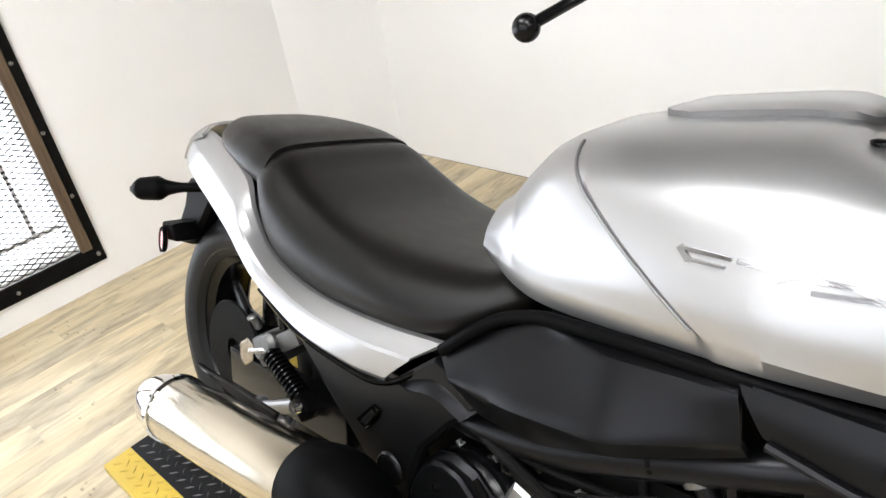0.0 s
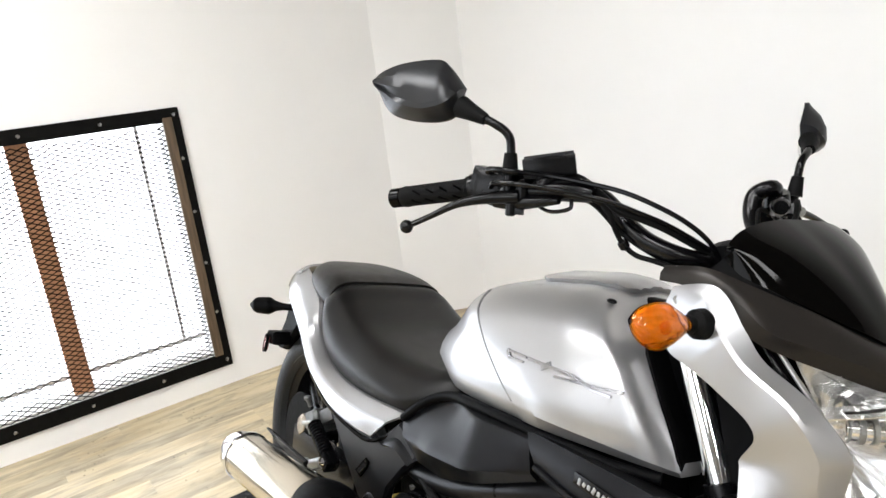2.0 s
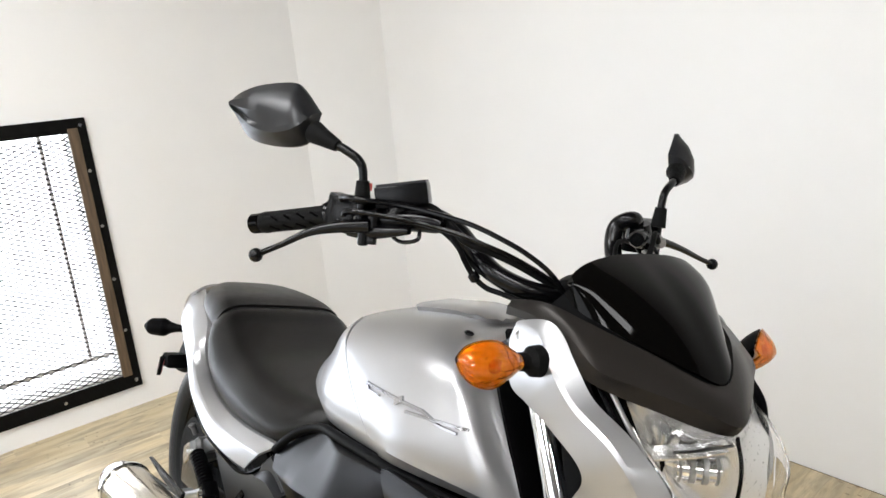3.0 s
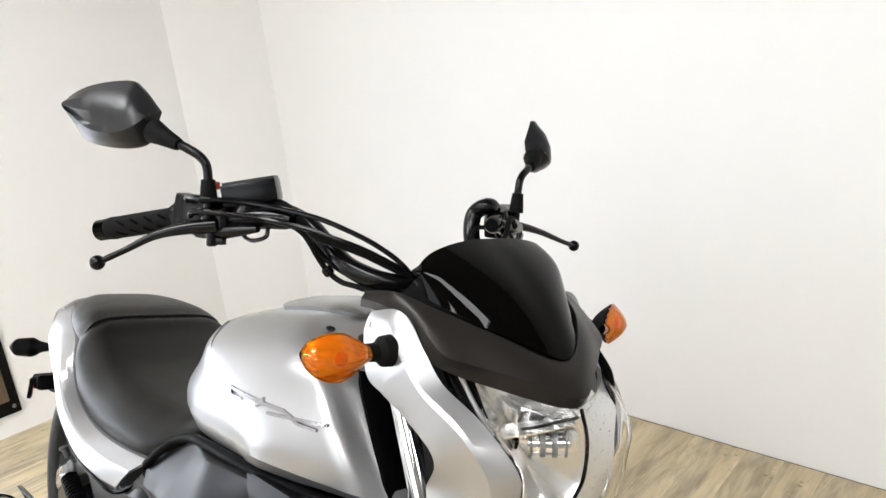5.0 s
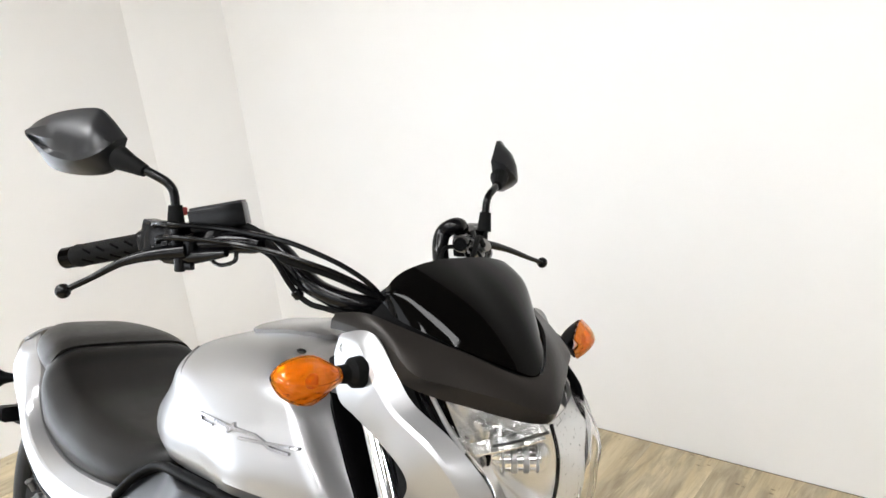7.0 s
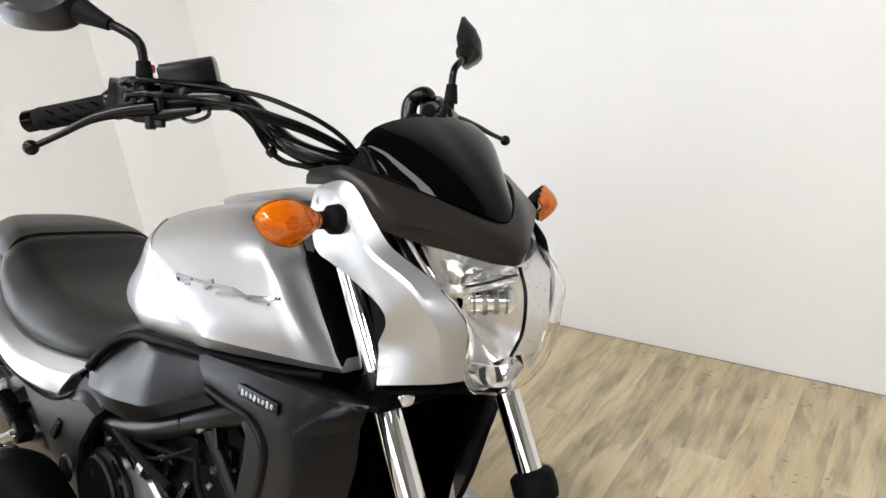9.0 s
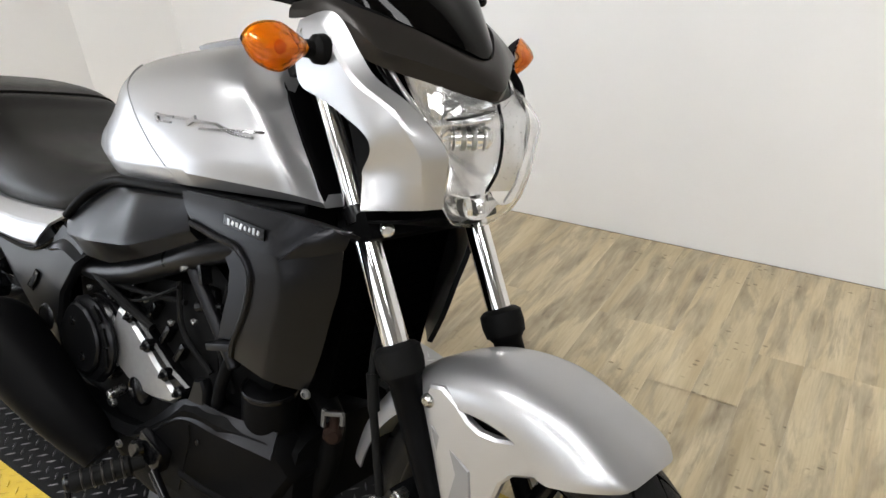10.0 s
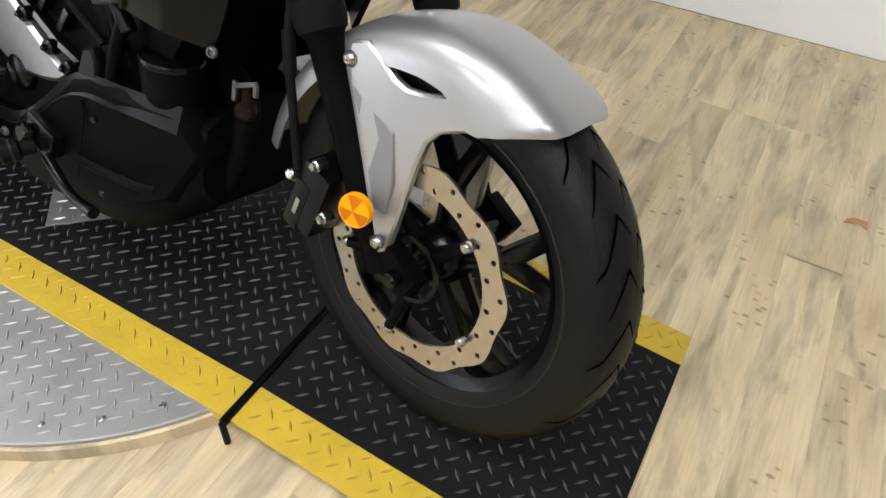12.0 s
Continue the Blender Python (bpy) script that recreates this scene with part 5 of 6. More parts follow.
def drilled_disc(c, r0, r1, y, thick=0.0045, cells=72):
    verts, faces = [], []
    rads = [r0, (r0 + r1) / 2, r1]
    for k in range(cells):
        wave = 1 + 0.02 * math.sin(2 * math.pi * k / cells * 10)
        for row in range(2):
            a0, a1 = 2 * math.pi * k / cells, 2 * math.pi * (k + 1) / cells
            w0, w1 = 1 + 0.024 * (math.sin(a0 * 10) if row else 0), 1 + 0.024 * (math.sin(a1 * 10) if row else 0)
            ra, rb = rads[row], rads[row + 1]
            hole = (k + row * 2) % 4 == 0
            corner = [(ra, a0), (ra, a1), (rb * w1, a1), (rb * w0, a0)]
            pts = [np.array((c[0] + q * math.cos(a), 0, c[2] + q * math.sin(a))) for q, a in corner]
            mid = sum(pts) / 4
            for yy in (y, y + thick):
                n = len(verts)
                if not hole:
                    verts += [p + np.array((0, yy, 0)) for p in pts]
                    faces.append((n, n + 1, n + 2, n + 3))
                else:
                    verts += [p + np.array((0, yy, 0)) for p in pts]
                    ring = []
                    for i in range(4):
                        d = pts[i] - mid
                        e = (pts[i] + pts[(i + 1) % 4]) / 2 - mid
                        ring += [mid + d / np.linalg.norm(d) * 0.0042, mid + e / np.linalg.norm(e) * 0.0042]
                    verts += [p + np.array((0, yy, 0)) for p in ring]
                    for i in range(4):
                        j = (i + 1) % 4
                        faces += [(n + i, n + 4 + 2 * i, n + 5 + 2 * i, n + j), (n + j, n + 5 + 2 * i, n + 4 + (2 * i + 2) % 8)]
    # rims of the ring
    for r, out in ((r0, 0), (r1, 1)):
        base = len(verts)
        for k in range(cells):
            a = 2 * math.pi * k / cells
            w = 1 + (0.024 * math.sin(a * 10) if out else 0)
            for yy in (y, y + thick):
                verts.append(np.array((c[0] + r * w * math.cos(a), yy, c[2] + r * w * math.sin(a))))
        for k in range(cells):
            i, j = base + 2 * k, base + 2 * ((k + 1) % cells)
            faces.append((i, j, j + 1, i + 1))
    return verts, faces


# black strips laid on the tread paint the shade of its grooves
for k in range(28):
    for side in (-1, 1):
        fp("tread_groove", groove(fw_c, 0.299, 0.222, 0.056, 2 * math.pi * (k + (0.5 if side > 0 else 0)) / 28, side, 0.93 if k % 2 else 0.80), RECESSBLACK, "", front)
fp("brake_disc", drilled_disc(fw_c, 0.122, 0.158, -0.085), DISC, "drilled wave brake disc with a brown tint", front)
for k in range(5):
    a = 2 * math.pi * (k + 0.62) / 5
    d = np.array((math.cos(a), 0, math.sin(a)))
    p = np.array(fw_c) + np.array((0, -0.083, 0))
    fp("disc_arm", tube([p + d * 0.04 + np.array((0, 0.03, 0)), p + d * 0.118], [0.013, 0.008], 8, smooth=False), ENGINE, "", front)
    fp("disc_bolt", revolve([(0, 0.006), (0.005, 0.006), (0.0075, 0.003), (0.008, -0.004)], p + d * 0.122, (0, -1, 0), 14), BOLT, "bright disc bolt", front)
fp("sensor_ring", revolve([(0.045, 0), (0.052, 0), (0.052, 0.003), (0.045, 0.003)], (1.5, -0.09, 0.303), (0, -1, 0), 36), SATIN, "", front)
cal = fp("front_caliper", merge(box((1.335, -0.108, 0.345), (0.055, 0.06, 0.12), (0, 20, 0), 0.014), box((1.315, -0.125, 0.33), (0.03, 0.03, 0.09), (0, 20, 0), 0.01)), GRAPHITE, "dark grey front brake caliper")
for x, z in ((1.352, 0.408), (1.372, 0.335)):
    fp("caliper_bolt", merge(rod((x, -0.12, z), (x, -0.142, z), 0.009), revolve([(0, 0.004), (0.006, 0.004), (0.0065, 0)], (x, -0.142, z), (0, -1, 0), 8)), BOLT, "bright caliper bolt", cal)
fp("caliper_pin", rod((1.31, -0.13, 0.375), (1.31, -0.15, 0.38), 0.008), BOLT, "", cal)
fp("caliper_mark", box((1.318, -0.1415, 0.33), (0.008, 0.001, 0.03), (0, 20, 0), 0.0003), ALU, "", cal)
fp("brake_hose", tube([(1.245, -0.09, 0.66), (1.27, -0.125, 0.56), (1.29, -0.13, 0.47), (1.312, -0.135, 0.385)], 0.0065, 10), RUBBER, "black front brake hose")
fp("hose_sleeve", tube([(1.268, -0.124, 0.565), (1.281, -0.128, 0.51)], 0.009, 10, smooth=False), RUBBER)

# ---- front fender
SKIRT = ((57, 0.306), (59, 0.301), (62, 0.288), (68, 0.258), (73, 0.240), (77, 0.236), (81, 0.244), (84, 0.255), (88, 0.263), (95, 0.268), (110, 0.276), (130, 0.283), (168, 0.290))


def fender_rows(a0, a1, n=70, m=21):
    """The mudguard's skin: a crown round the tyre and side skirts of changing depth."""
    rows = []
    for k in range(n):
        s = k / (n - 1)
        deg = a0 + (a1 - a0) * s ** 1.25
        a = radians(deg)
        edge = float(np.interp(deg, [q[0] for q in SKIRT], [q[1] for q in SKIRT]))
        nose = max(0.0, (69 - deg) / 12.0)
        half = 0.081 * math.sqrt(max(0.02, 1 - 0.93 * nose ** 2.4))
        top = float(np.interp(deg, (58, 90, 130), (0.314, 0.327, 0.330))) - 0.006 * max(0.0, (63 - deg) / 5.0) ** 2
        row = []
        for j in range(m):
            v = -1 + 2 * j / (m - 1)
            w = abs(v)
            y = half * math.copysign(1 - (1 - w) ** 1.9, v)
            r = top - 0.010 * w - (top - 0.010 - edge) * w ** 3.2
            row.append((fw_c[0] + r * math.cos(a), fw_c[1] + y, fw_c[2] + r * math.sin(a)))
        rows.append(row)
    return rows


guard = fp("front_fender", shell(fender_rows(58.5, 168), 0.0035), SILVER, "silver front mudguard with cut-out side brackets", angle=60)
WING = [(1.360, 0.578), (1.347, 0.526), (1.395, 0.42), (1.434, 0.338), (1.447, 0.306), (1.475, 0.325), (1.484, 0.39), (1.489, 0.45), (1.498, 0.492), (1.512, 0.510), (1.535, 0.520), (1.556, 0.529), (1.552, 0.560), (1.520, 0.562), (1.500, 0.555), (1.478, 0.548), (1.452, 0.546), (1.434, 0.553), (1.412, 0.572), (1.385, 0.585)]
wcurve = lambda x, z: 0.012 * max(0.0, min(1.0, (z - 0.48) / 0.05)) * max(0.0, min(1.0, (x - 1.40) / 0.1)) - 0.018 * max(0, min(1, (0.47 - z) / 0.12))
wing = plate(WING, -0.082, -0.0985, 0.004, wcurve)
fp("side_bracket", wing, SILVER, "", guard)
fp("side_bracket", mirrored(wing, (0, -0.016, 0)), SILVER, "", guard)
# same silver as the bracket, its shaded facet coloured darker
fp("bracket_facet", plate([(1.374, 0.523), (1.450, 0.488), (1.466, 0.425), (1.463, 0.380), (1.443, 0.380), (1.404, 0.455)], -0.094, -0.1030, 0.0018, wcurve), SILVERSHADE, "grey facet of the fender bracket", guard, 20)
fp("bracket_rim", tube([(1.356, -0.0985, 0.523), (1.387, -0.100, 0.450), (1.417, -0.106, 0.398), (1.440, -0.114, 0.345)], 0.0042, 8, 24), SILVER, "bright rolled edge of the fender bracket", guard)
for x, y, z in ((1.362, -0.099, 0.555), (1.462, -0.121, 0.338)):
    fp("fender_bolt", revolve([(0, 0.008), (0.006, 0.0075), (0.0105, 0.003), (0.011, 0)], (x, y, z), (0.1, -1, 0), 14), BOLT, "bright fender bolt", guard)
ax = np.array((0.25, -1, 0.05)) / math.sqrt(1.065)
u1 = np.cross(ax, (0, 0, 1.0))
u1 /= np.linalg.norm(u1)
v1 = np.cross(ax, u1)
rc = np.array((1.437, -0.142, 0.383))
amber = fp("fork_reflector", revolve([(0.0222, 0.004), (0.0233, 0.005), (0.0242, 0.002), (0.0242, -0.006), (0, -0.006), (0, 0.0)], rc, ax, 32), REFLECT, "round amber fork reflector with wedge facets")
for k in range(6):
    ring = [rc + 0.0222 * (math.cos(radians(60 * k + 12 * i)) * u1 + math.sin(radians(60 * k + 12 * i)) * v1) + ax * 0.0045 for i in range(6)]
    base = [p - ax * 0.006 for p in ring]
    tip = rc + ax * (0.0065 if k % 2 else 0.0075)
    verts = [tip] + ring + [rc - ax * 0.002] + base
    faces = [(0, i + 1, i + 2) for i in range(5)] + [(i + 1, i + 8, i + 9, i + 2) for i in range(5)] + [(7, i + 9, i + 8) for i in range(5)] + [(0, 7, 8, 1), (0, 6, 13, 7)]
    fp("facet", (verts, faces), REFLECT if k % 2 else DEEPAMBER, "", amber, 5)

# ---- headlamp
# rows of z, edge x, edge y, middle x
LAMP = [(0.787, 1.322, -0.016, 1.333), (0.800, 1.327, -0.048, 1.348), (0.828, 1.332, -0.068, 1.366), (0.872, 1.341, -0.069, 1.383), (0.905, 1.334, -0.074, 1.388), (0.939, 1.314, -0.096, 1.385), (0.965, 1.286, -0.1, 1.365), (1.0, 1.245, -0.1, 1.330)]


def lamp_rows(shrink=1.0, back=0.0, n=26, m=29):
    rows = []
    for z, xe, ye, xc in cr(LAMP, n):
        half = (0.012 - ye) * shrink
        row = []
        for j in range(m):
            v = -1 + 2 * j / (m - 1)
            row.append((xe + (xc - xe) * (1 - abs(v) ** 2.4) - back, 0.012 + half * v, 0.90 + (z - 0.90) * shrink - 0.055 * (1 - v * v) * max(0.0, (z - 0.915) / 0.085)))
        rows.append(row)
    return rows


lamp_ob = fp("headlamp", shell(lamp_rows(), 0.003), GLASS, "clear headlamp lens over a chrome reflector")


DIVIDER = [(1.332, 0.022, 0.957), (1.338, 0.030, 0.915), (1.337, 0.029, 0.868), (1.330, 0.017, 0.835)]


def bowl(n=22):
    """A chrome liner from the lens's right edge and the divider back to the bulb, fluted in its upper half."""
    right = [np.array((xe - 0.006, ye + 0.003, z)) for z, xe, ye, xc in cr(LAMP, 34)]
    over = cr([right[-1], (1.285, -0.055, 0.985), (1.315, -0.01, 0.968), DIVIDER[0]], 16)[1:]
    left = cr(DIVIDER, 18)[1:]
    under = cr([DIVIDER[-1], (1.330, 0.012, 0.812), right[0]], 8)[1:]
    edge = right + over + left + under
    hub = np.array((1.262, -0.016, 0.898))
    rows = []
    for i in range(n):
        s = 0.10 + 0.90 * i / (n - 1)
        row = []
        for k, q in enumerate(edge):
            d = (q - hub) * s
            flute = 0.003 * math.sin(k * 1.3) * (1 - s) * s * 4 * (1.0 if q[2] > 0.925 else 0.12)
            row.append((hub[0] + (q[0] - hub[0]) * s ** 1.8 + flute, hub[1] + d[1], hub[2] + d[2]))
        rows.append(row)
    return shell(rows, 0.002)


fp("reflector", bowl(), MIRROR, "chrome facetted reflector", lamp_ob, 24)
left_edge = [(xe - 0.006, 0.024 - ye - 0.004, z) for z, xe, ye, xc in reversed(LAMP[2:7])]
fp("side_bezel", patch(DIVIDER, left_edge, 20, 8, (0.004, 0, 0), 0.002), BEZEL, "frosted pale side bezel", lamp_ob)
fp("reflector_step", patch([(1.318, -0.045, 0.836), (1.330, 0.0, 0.826), (1.326, 0.034, 0.836)], [(1.322, -0.036, 0.803), (1.334, 0.008, 0.795), (1.328, 0.05, 0.812)], 14, 7, (-0.012, 0, 0.002), 0.002), MIRROR, "", lamp_ob, 12)
# every other facet is dark grey, painting the dark reflections in the chrome
for k in range(5):
    fp("reflector_facet", patch([(1.326 - 0.003 * k, -0.036 + 0.016 * k, 0.828), (1.330 - 0.003 * k, -0.028 + 0.016 * k, 0.830)], [(1.329, -0.030 + 0.014 * k, 0.804), (1.331, -0.022 + 0.014 * k, 0.802)], 4, 4, (0.002 if k % 2 else -0.004, 0, 0), 0.0015), MIRROR if k % 2 else CAST, "", lamp_ob, 10)
fp("upper_blade", patch([(1.303, -0.046, 0.934), (1.315, -0.02, 0.938), (1.328, 0.020, 0.946)], [(1.305, -0.046, 0.932), (1.318, -0.02, 0.936), (1.331, 0.021, 0.943)], 14, 4, (0, 0, 0), 0.0018), CAST, "dark blade across the reflector", lamp_ob)
fp("shelf", patch([(1.270, -0.055, 0.926), (1.285, -0.015, 0.930), (1.300, 0.024, 0.934)], [(1.300, -0.070, 0.924), (1.316, -0.022, 0.928), (1.328, 0.026, 0.934)], 12, 4, (0, 0, 0), 0.002), MIRROR, "", lamp_ob)
fp("side_lamp", revolve([(0, 0.004), (0.007, 0.003), (0.0095, 0.0), (0.0095, -0.006), (0, -0.006)], (1.296, -0.056, 0.884), (0.9, -0.35, 0.1), 18), CAST, "", lamp_ob)
shield_axis = np.array((0.62, 0.78, 0.06)) / np.linalg.norm((0.62, 0.78, 0.06))
shield_at = np.array((1.286, -0.018, 0.905))
fp("bulb_shield", tube([shield_at, shield_at + shield_axis * 0.050, shield_at + shield_axis * 0.053], [0.0155, 0.0155, 0.011], 22, smooth=False), CHROME, "bright bulb shield with dark bands", lamp_ob)
for k, (d, w) in enumerate(((0.004, 0.002), (0.018, 0.004), (0.033, 0.004), (0.047, 0.002))):
    fp("shield_band", revolve([(0.0155, -w), (0.0178, -w + 0.001), (0.0178, w - 0.001), (0.0155, w)], shield_at + shield_axis * d, shield_axis, 22), ALU, "", lamp_ob)
fp("lens_edge", tube([(1.246, -0.103, 0.998), (1.287, -0.104, 0.964), (1.315, -0.100, 0.939)], 0.003, 8), ALU, "bright edge strip along the lens", lamp_ob)
fp("lens_edge", tube([(1.228, -0.108, 1.0), (1.27, -0.109, 0.966), (1.30, -0.105, 0.94)], 0.003, 8), SATIN, "", lamp_ob)
fp("lens_line", tube([(x + 0.002, y, z) for x, y, z in DIVIDER], 0.0026, 8, 30), SATIN, "dark divider behind the lens", lamp_ob)
fp("lens_seal", tube([(1.262, 0.122, 1.003), (1.282, 0.124, 0.975), (1.298, 0.116, 0.945), (1.312, 0.108, 0.915), (1.322, 0.102, 0.885)], [0.004, 0.008, 0.008, 0.004, 0.002], 8, 30), MATTE, "black seal along the far lens edge", lamp_ob)
fp("lens_line", tube([(1.342, 0.045, 0.818), (1.338, 0.075, 0.85), (1.325, 0.092, 0.89)], 0.0018, 8), ALU, "", lamp_ob)
fp("lamp_back", loft([(1.14, 0.86, 0.05, 0.07, 0.90, 0.06, 0.96, 1.0), (1.19, 0.83, 0.06, 0.085, 0.89, 0.08, 0.98, 1.02), (1.225, 0.82, 0.05, 0.085, 0.89, 0.08, 0.98, 1.0)], 10, 10), MATTE, "black headlamp housing", lamp_ob)
fp("lamp_skirt", patch([(1.31, -0.055, 0.805), (1.325, 0.0, 0.787), (1.305, 0.05, 0.800)], [(1.245, -0.125, 0.79), (1.26, 0.0, 0.780), (1.235, 0.10, 0.785)], 14, 6, (0, 0, -0.004), 0.004), MATTE, "black skirt under the headlamp")

# ---- silver wings beside the lamp
WA = [(1.118, -0.148, 1.046), (1.185, -0.142, 1.056), (1.222, -0.133, 1.012), (1.250, -0.124, 0.978), (1.305, -0.105, 0.945), (1.343, -0.078, 0.892), (1.328, -0.068, 0.822)]
WB = [(1.108, -0.152, 1.02), (1.122, -0.152, 0.965), (1.16, -0.150, 0.951), (1.21, -0.148, 0.936), (1.266, -0.142, 0.905), (1.247, -0.136, 0.858), (1.266, -0.142, 0.812)]


def folded(points, n, straight):
    """A smooth curve that turns into straight runs from the given point on."""
    smooth = cr(points, n)
    out = []
    for k, q in enumerate(smooth):
        u = k / (n - 1) * (len(points) - 1)
        i = min(int(u), len(points) - 2)
        a, b = np.array(points[i], float), np.array(points[i + 1], float)
        out.append(a + (b - a) * (u - i) if u > straight else q)
    return out


def wing_rows(n=61):
    """A folded panel: a bevel along the lamp, a flat flank, a fold along its lower rear."""
    rows = []
    for k, (p, q) in enumerate(zip(folded(WA, n, 5), folded(WB, n, 5))):
        s0 = k / (n - 1)
        out = 0.019 * min(1.0, 3.0 * s0) * (1.0 - 0.35 * max(0.0, (s0 - 0.83) / 0.17))
        row = []
        for s, o in ((0, 0), (0.08, 0.5), (0.15, 0.94), (0.165, 1.0), (0.4, 0.80), (0.7, 0.45), (0.93, 0.12), (1.0, 0.0)):
            flap = 0.013 * max(0.0, (s0 - 0.86) / 0.14) * max(0.0, (s - 0.25) / 0.75)
            row.append(p + (q - p) * s + np.array((0.0, -out * o - flap, 0.0)))
        rows.append(row)
    return rows


wingl = shell(wing_rows(), 0.006)
side = fp("lamp_wing", wingl, SILVER, "silver wing panel beside the headlamp", angle=18)
fp("lamp_wing", mirrored(wingl, (-0.028, 0.030, 0)), SILVER, "silver wing panel beside the headlamp", angle=18)
fp("wing_bolt", revolve([(0, 0.005), (0.006, 0.005), (0.009, 0.002), (0.01, 0)], (1.128, -0.152, 1.03), (0.2, -1, 0.2), 14), BOLT, "", side)
fp("wing_core", plate([(1.12, 1.03), (1.20, 1.01), (1.25, 0.95), (1.27, 0.88), (1.26, 0.80), (1.20, 0.80), (1.16, 0.9)], -0.10, -0.08, 0.006), MATTE, "black inner side of the lamp wing", side)
fp("lamp_gap_trim", plate([(1.22, 0.995), (1.262, 0.99), (1.30, 0.945), (1.31, 0.925), (1.255, 0.955)], -0.088, -0.10, 0.004), MATTE, "black trim between wing and lamp", lamp_ob)

# ---- cowl and screen
CU = [(1.08, -0.142, 1.068), (1.15, -0.136, 1.078), (1.20, -0.112, 1.066), (1.262, -0.068, 1.044), (1.312, 0.012, 1.012), (1.262, 0.092, 1.044), (1.20, 0.136, 1.066), (1.15, 0.160, 1.078), (1.08, 0.166, 1.068)]
CL = [(1.085, -0.151, 1.048), (1.139, -0.149, 1.049), (1.20, -0.142, 1.028), (1.238, -0.128, 1.002), (1.29, -0.072, 0.981), (1.336, 0.012, 0.960), (1.29, 0.096, 0.981), (1.238, 0.152, 1.002), (1.20, 0.166, 1.028), (1.139, 0.173, 1.049), (1.085, 0.175, 1.048)]
CM = [(1.083, -0.149, 1.059), (1.145, -0.147, 1.059), (1.203, -0.136, 1.047), (1.253, -0.129, 1.020), (1.284, -0.090, 1.007), (1.322, -0.035, 0.991), (1.345, 0.012, 0.974)]
CM += [(x, 0.012 + (0.012 - y) * 0.90, z) for x, y, z in reversed(CM[:-1])]
CU, CL = [[(x, 0.012 + (y - 0.012) * 0.86 if y > 0.012 else y, z) for x, y, z in line] for line in (CU, CL)]
fp("cowl", merge(patch(CU, CM, 54, 8, (0.003, 0, 0.002), -0.005), patch(CM, CL, 54, 4, (0, 0, 0), -0.005)), COWL, "matte dark grey headlamp cowl", angle=22)
SB = [(1.158, -0.112, 1.092), (1.182, -0.106, 1.074), (1.215, -0.092, 1.062), (1.262, -0.060, 1.042), (1.296, -0.022, 1.024), (1.310, 0.010, 1.012), (1.297, 0.036, 1.024), (1.262, 0.068, 1.042), (1.215, 0.100, 1.062), (1.182, 0.116, 1.074), (1.158, 0.124, 1.092)]
ST = [(1.157, -0.108, 1.102), (1.155, -0.098, 1.116), (1.153, -0.080, 1.127), (1.152, -0.050, 1.136), (1.152, -0.018, 1.141), (1.152, 0.012, 1.142), (1.152, 0.042, 1.142), (1.152, 0.070, 1.140), (1.153, 0.098, 1.133), (1.155, 0.114, 1.118), (1.157, 0.122, 1.102)]
screen = fp("screen", patch(ST, SB, 48, 16, (0.011, 0, 0.007), 0.004, 0.9), GLOSS, "gloss black fly screen")
fp("screen_seal", patch(SB, [(x - 0.012, 0.012 + (y - 0.012) * 0.97, z - 0.012) for x, y, z in CU[1:-1]], 48, 3, (0, 0, -0.002), 0.003), MATTE, "black seal between screen and cowl", screen)
fp("screen_edge", tube(ST, 0.0026, 8), CAST, "thin grey top edge of the screen", screen)
fp("gauge_pod", loft([(1.05, 1.05, 0.06, 0.07, 1.06, 0.06, 1.075, 1.08), (1.09, 1.04, 0.07, 0.08, 1.07, 0.07, 1.10, 1.105), (1.14, 1.04, 0.07, 0.08, 1.07, 0.07, 1.115, 1.12)], 8, 8), MATTE, "black instrument pod behind the screen")

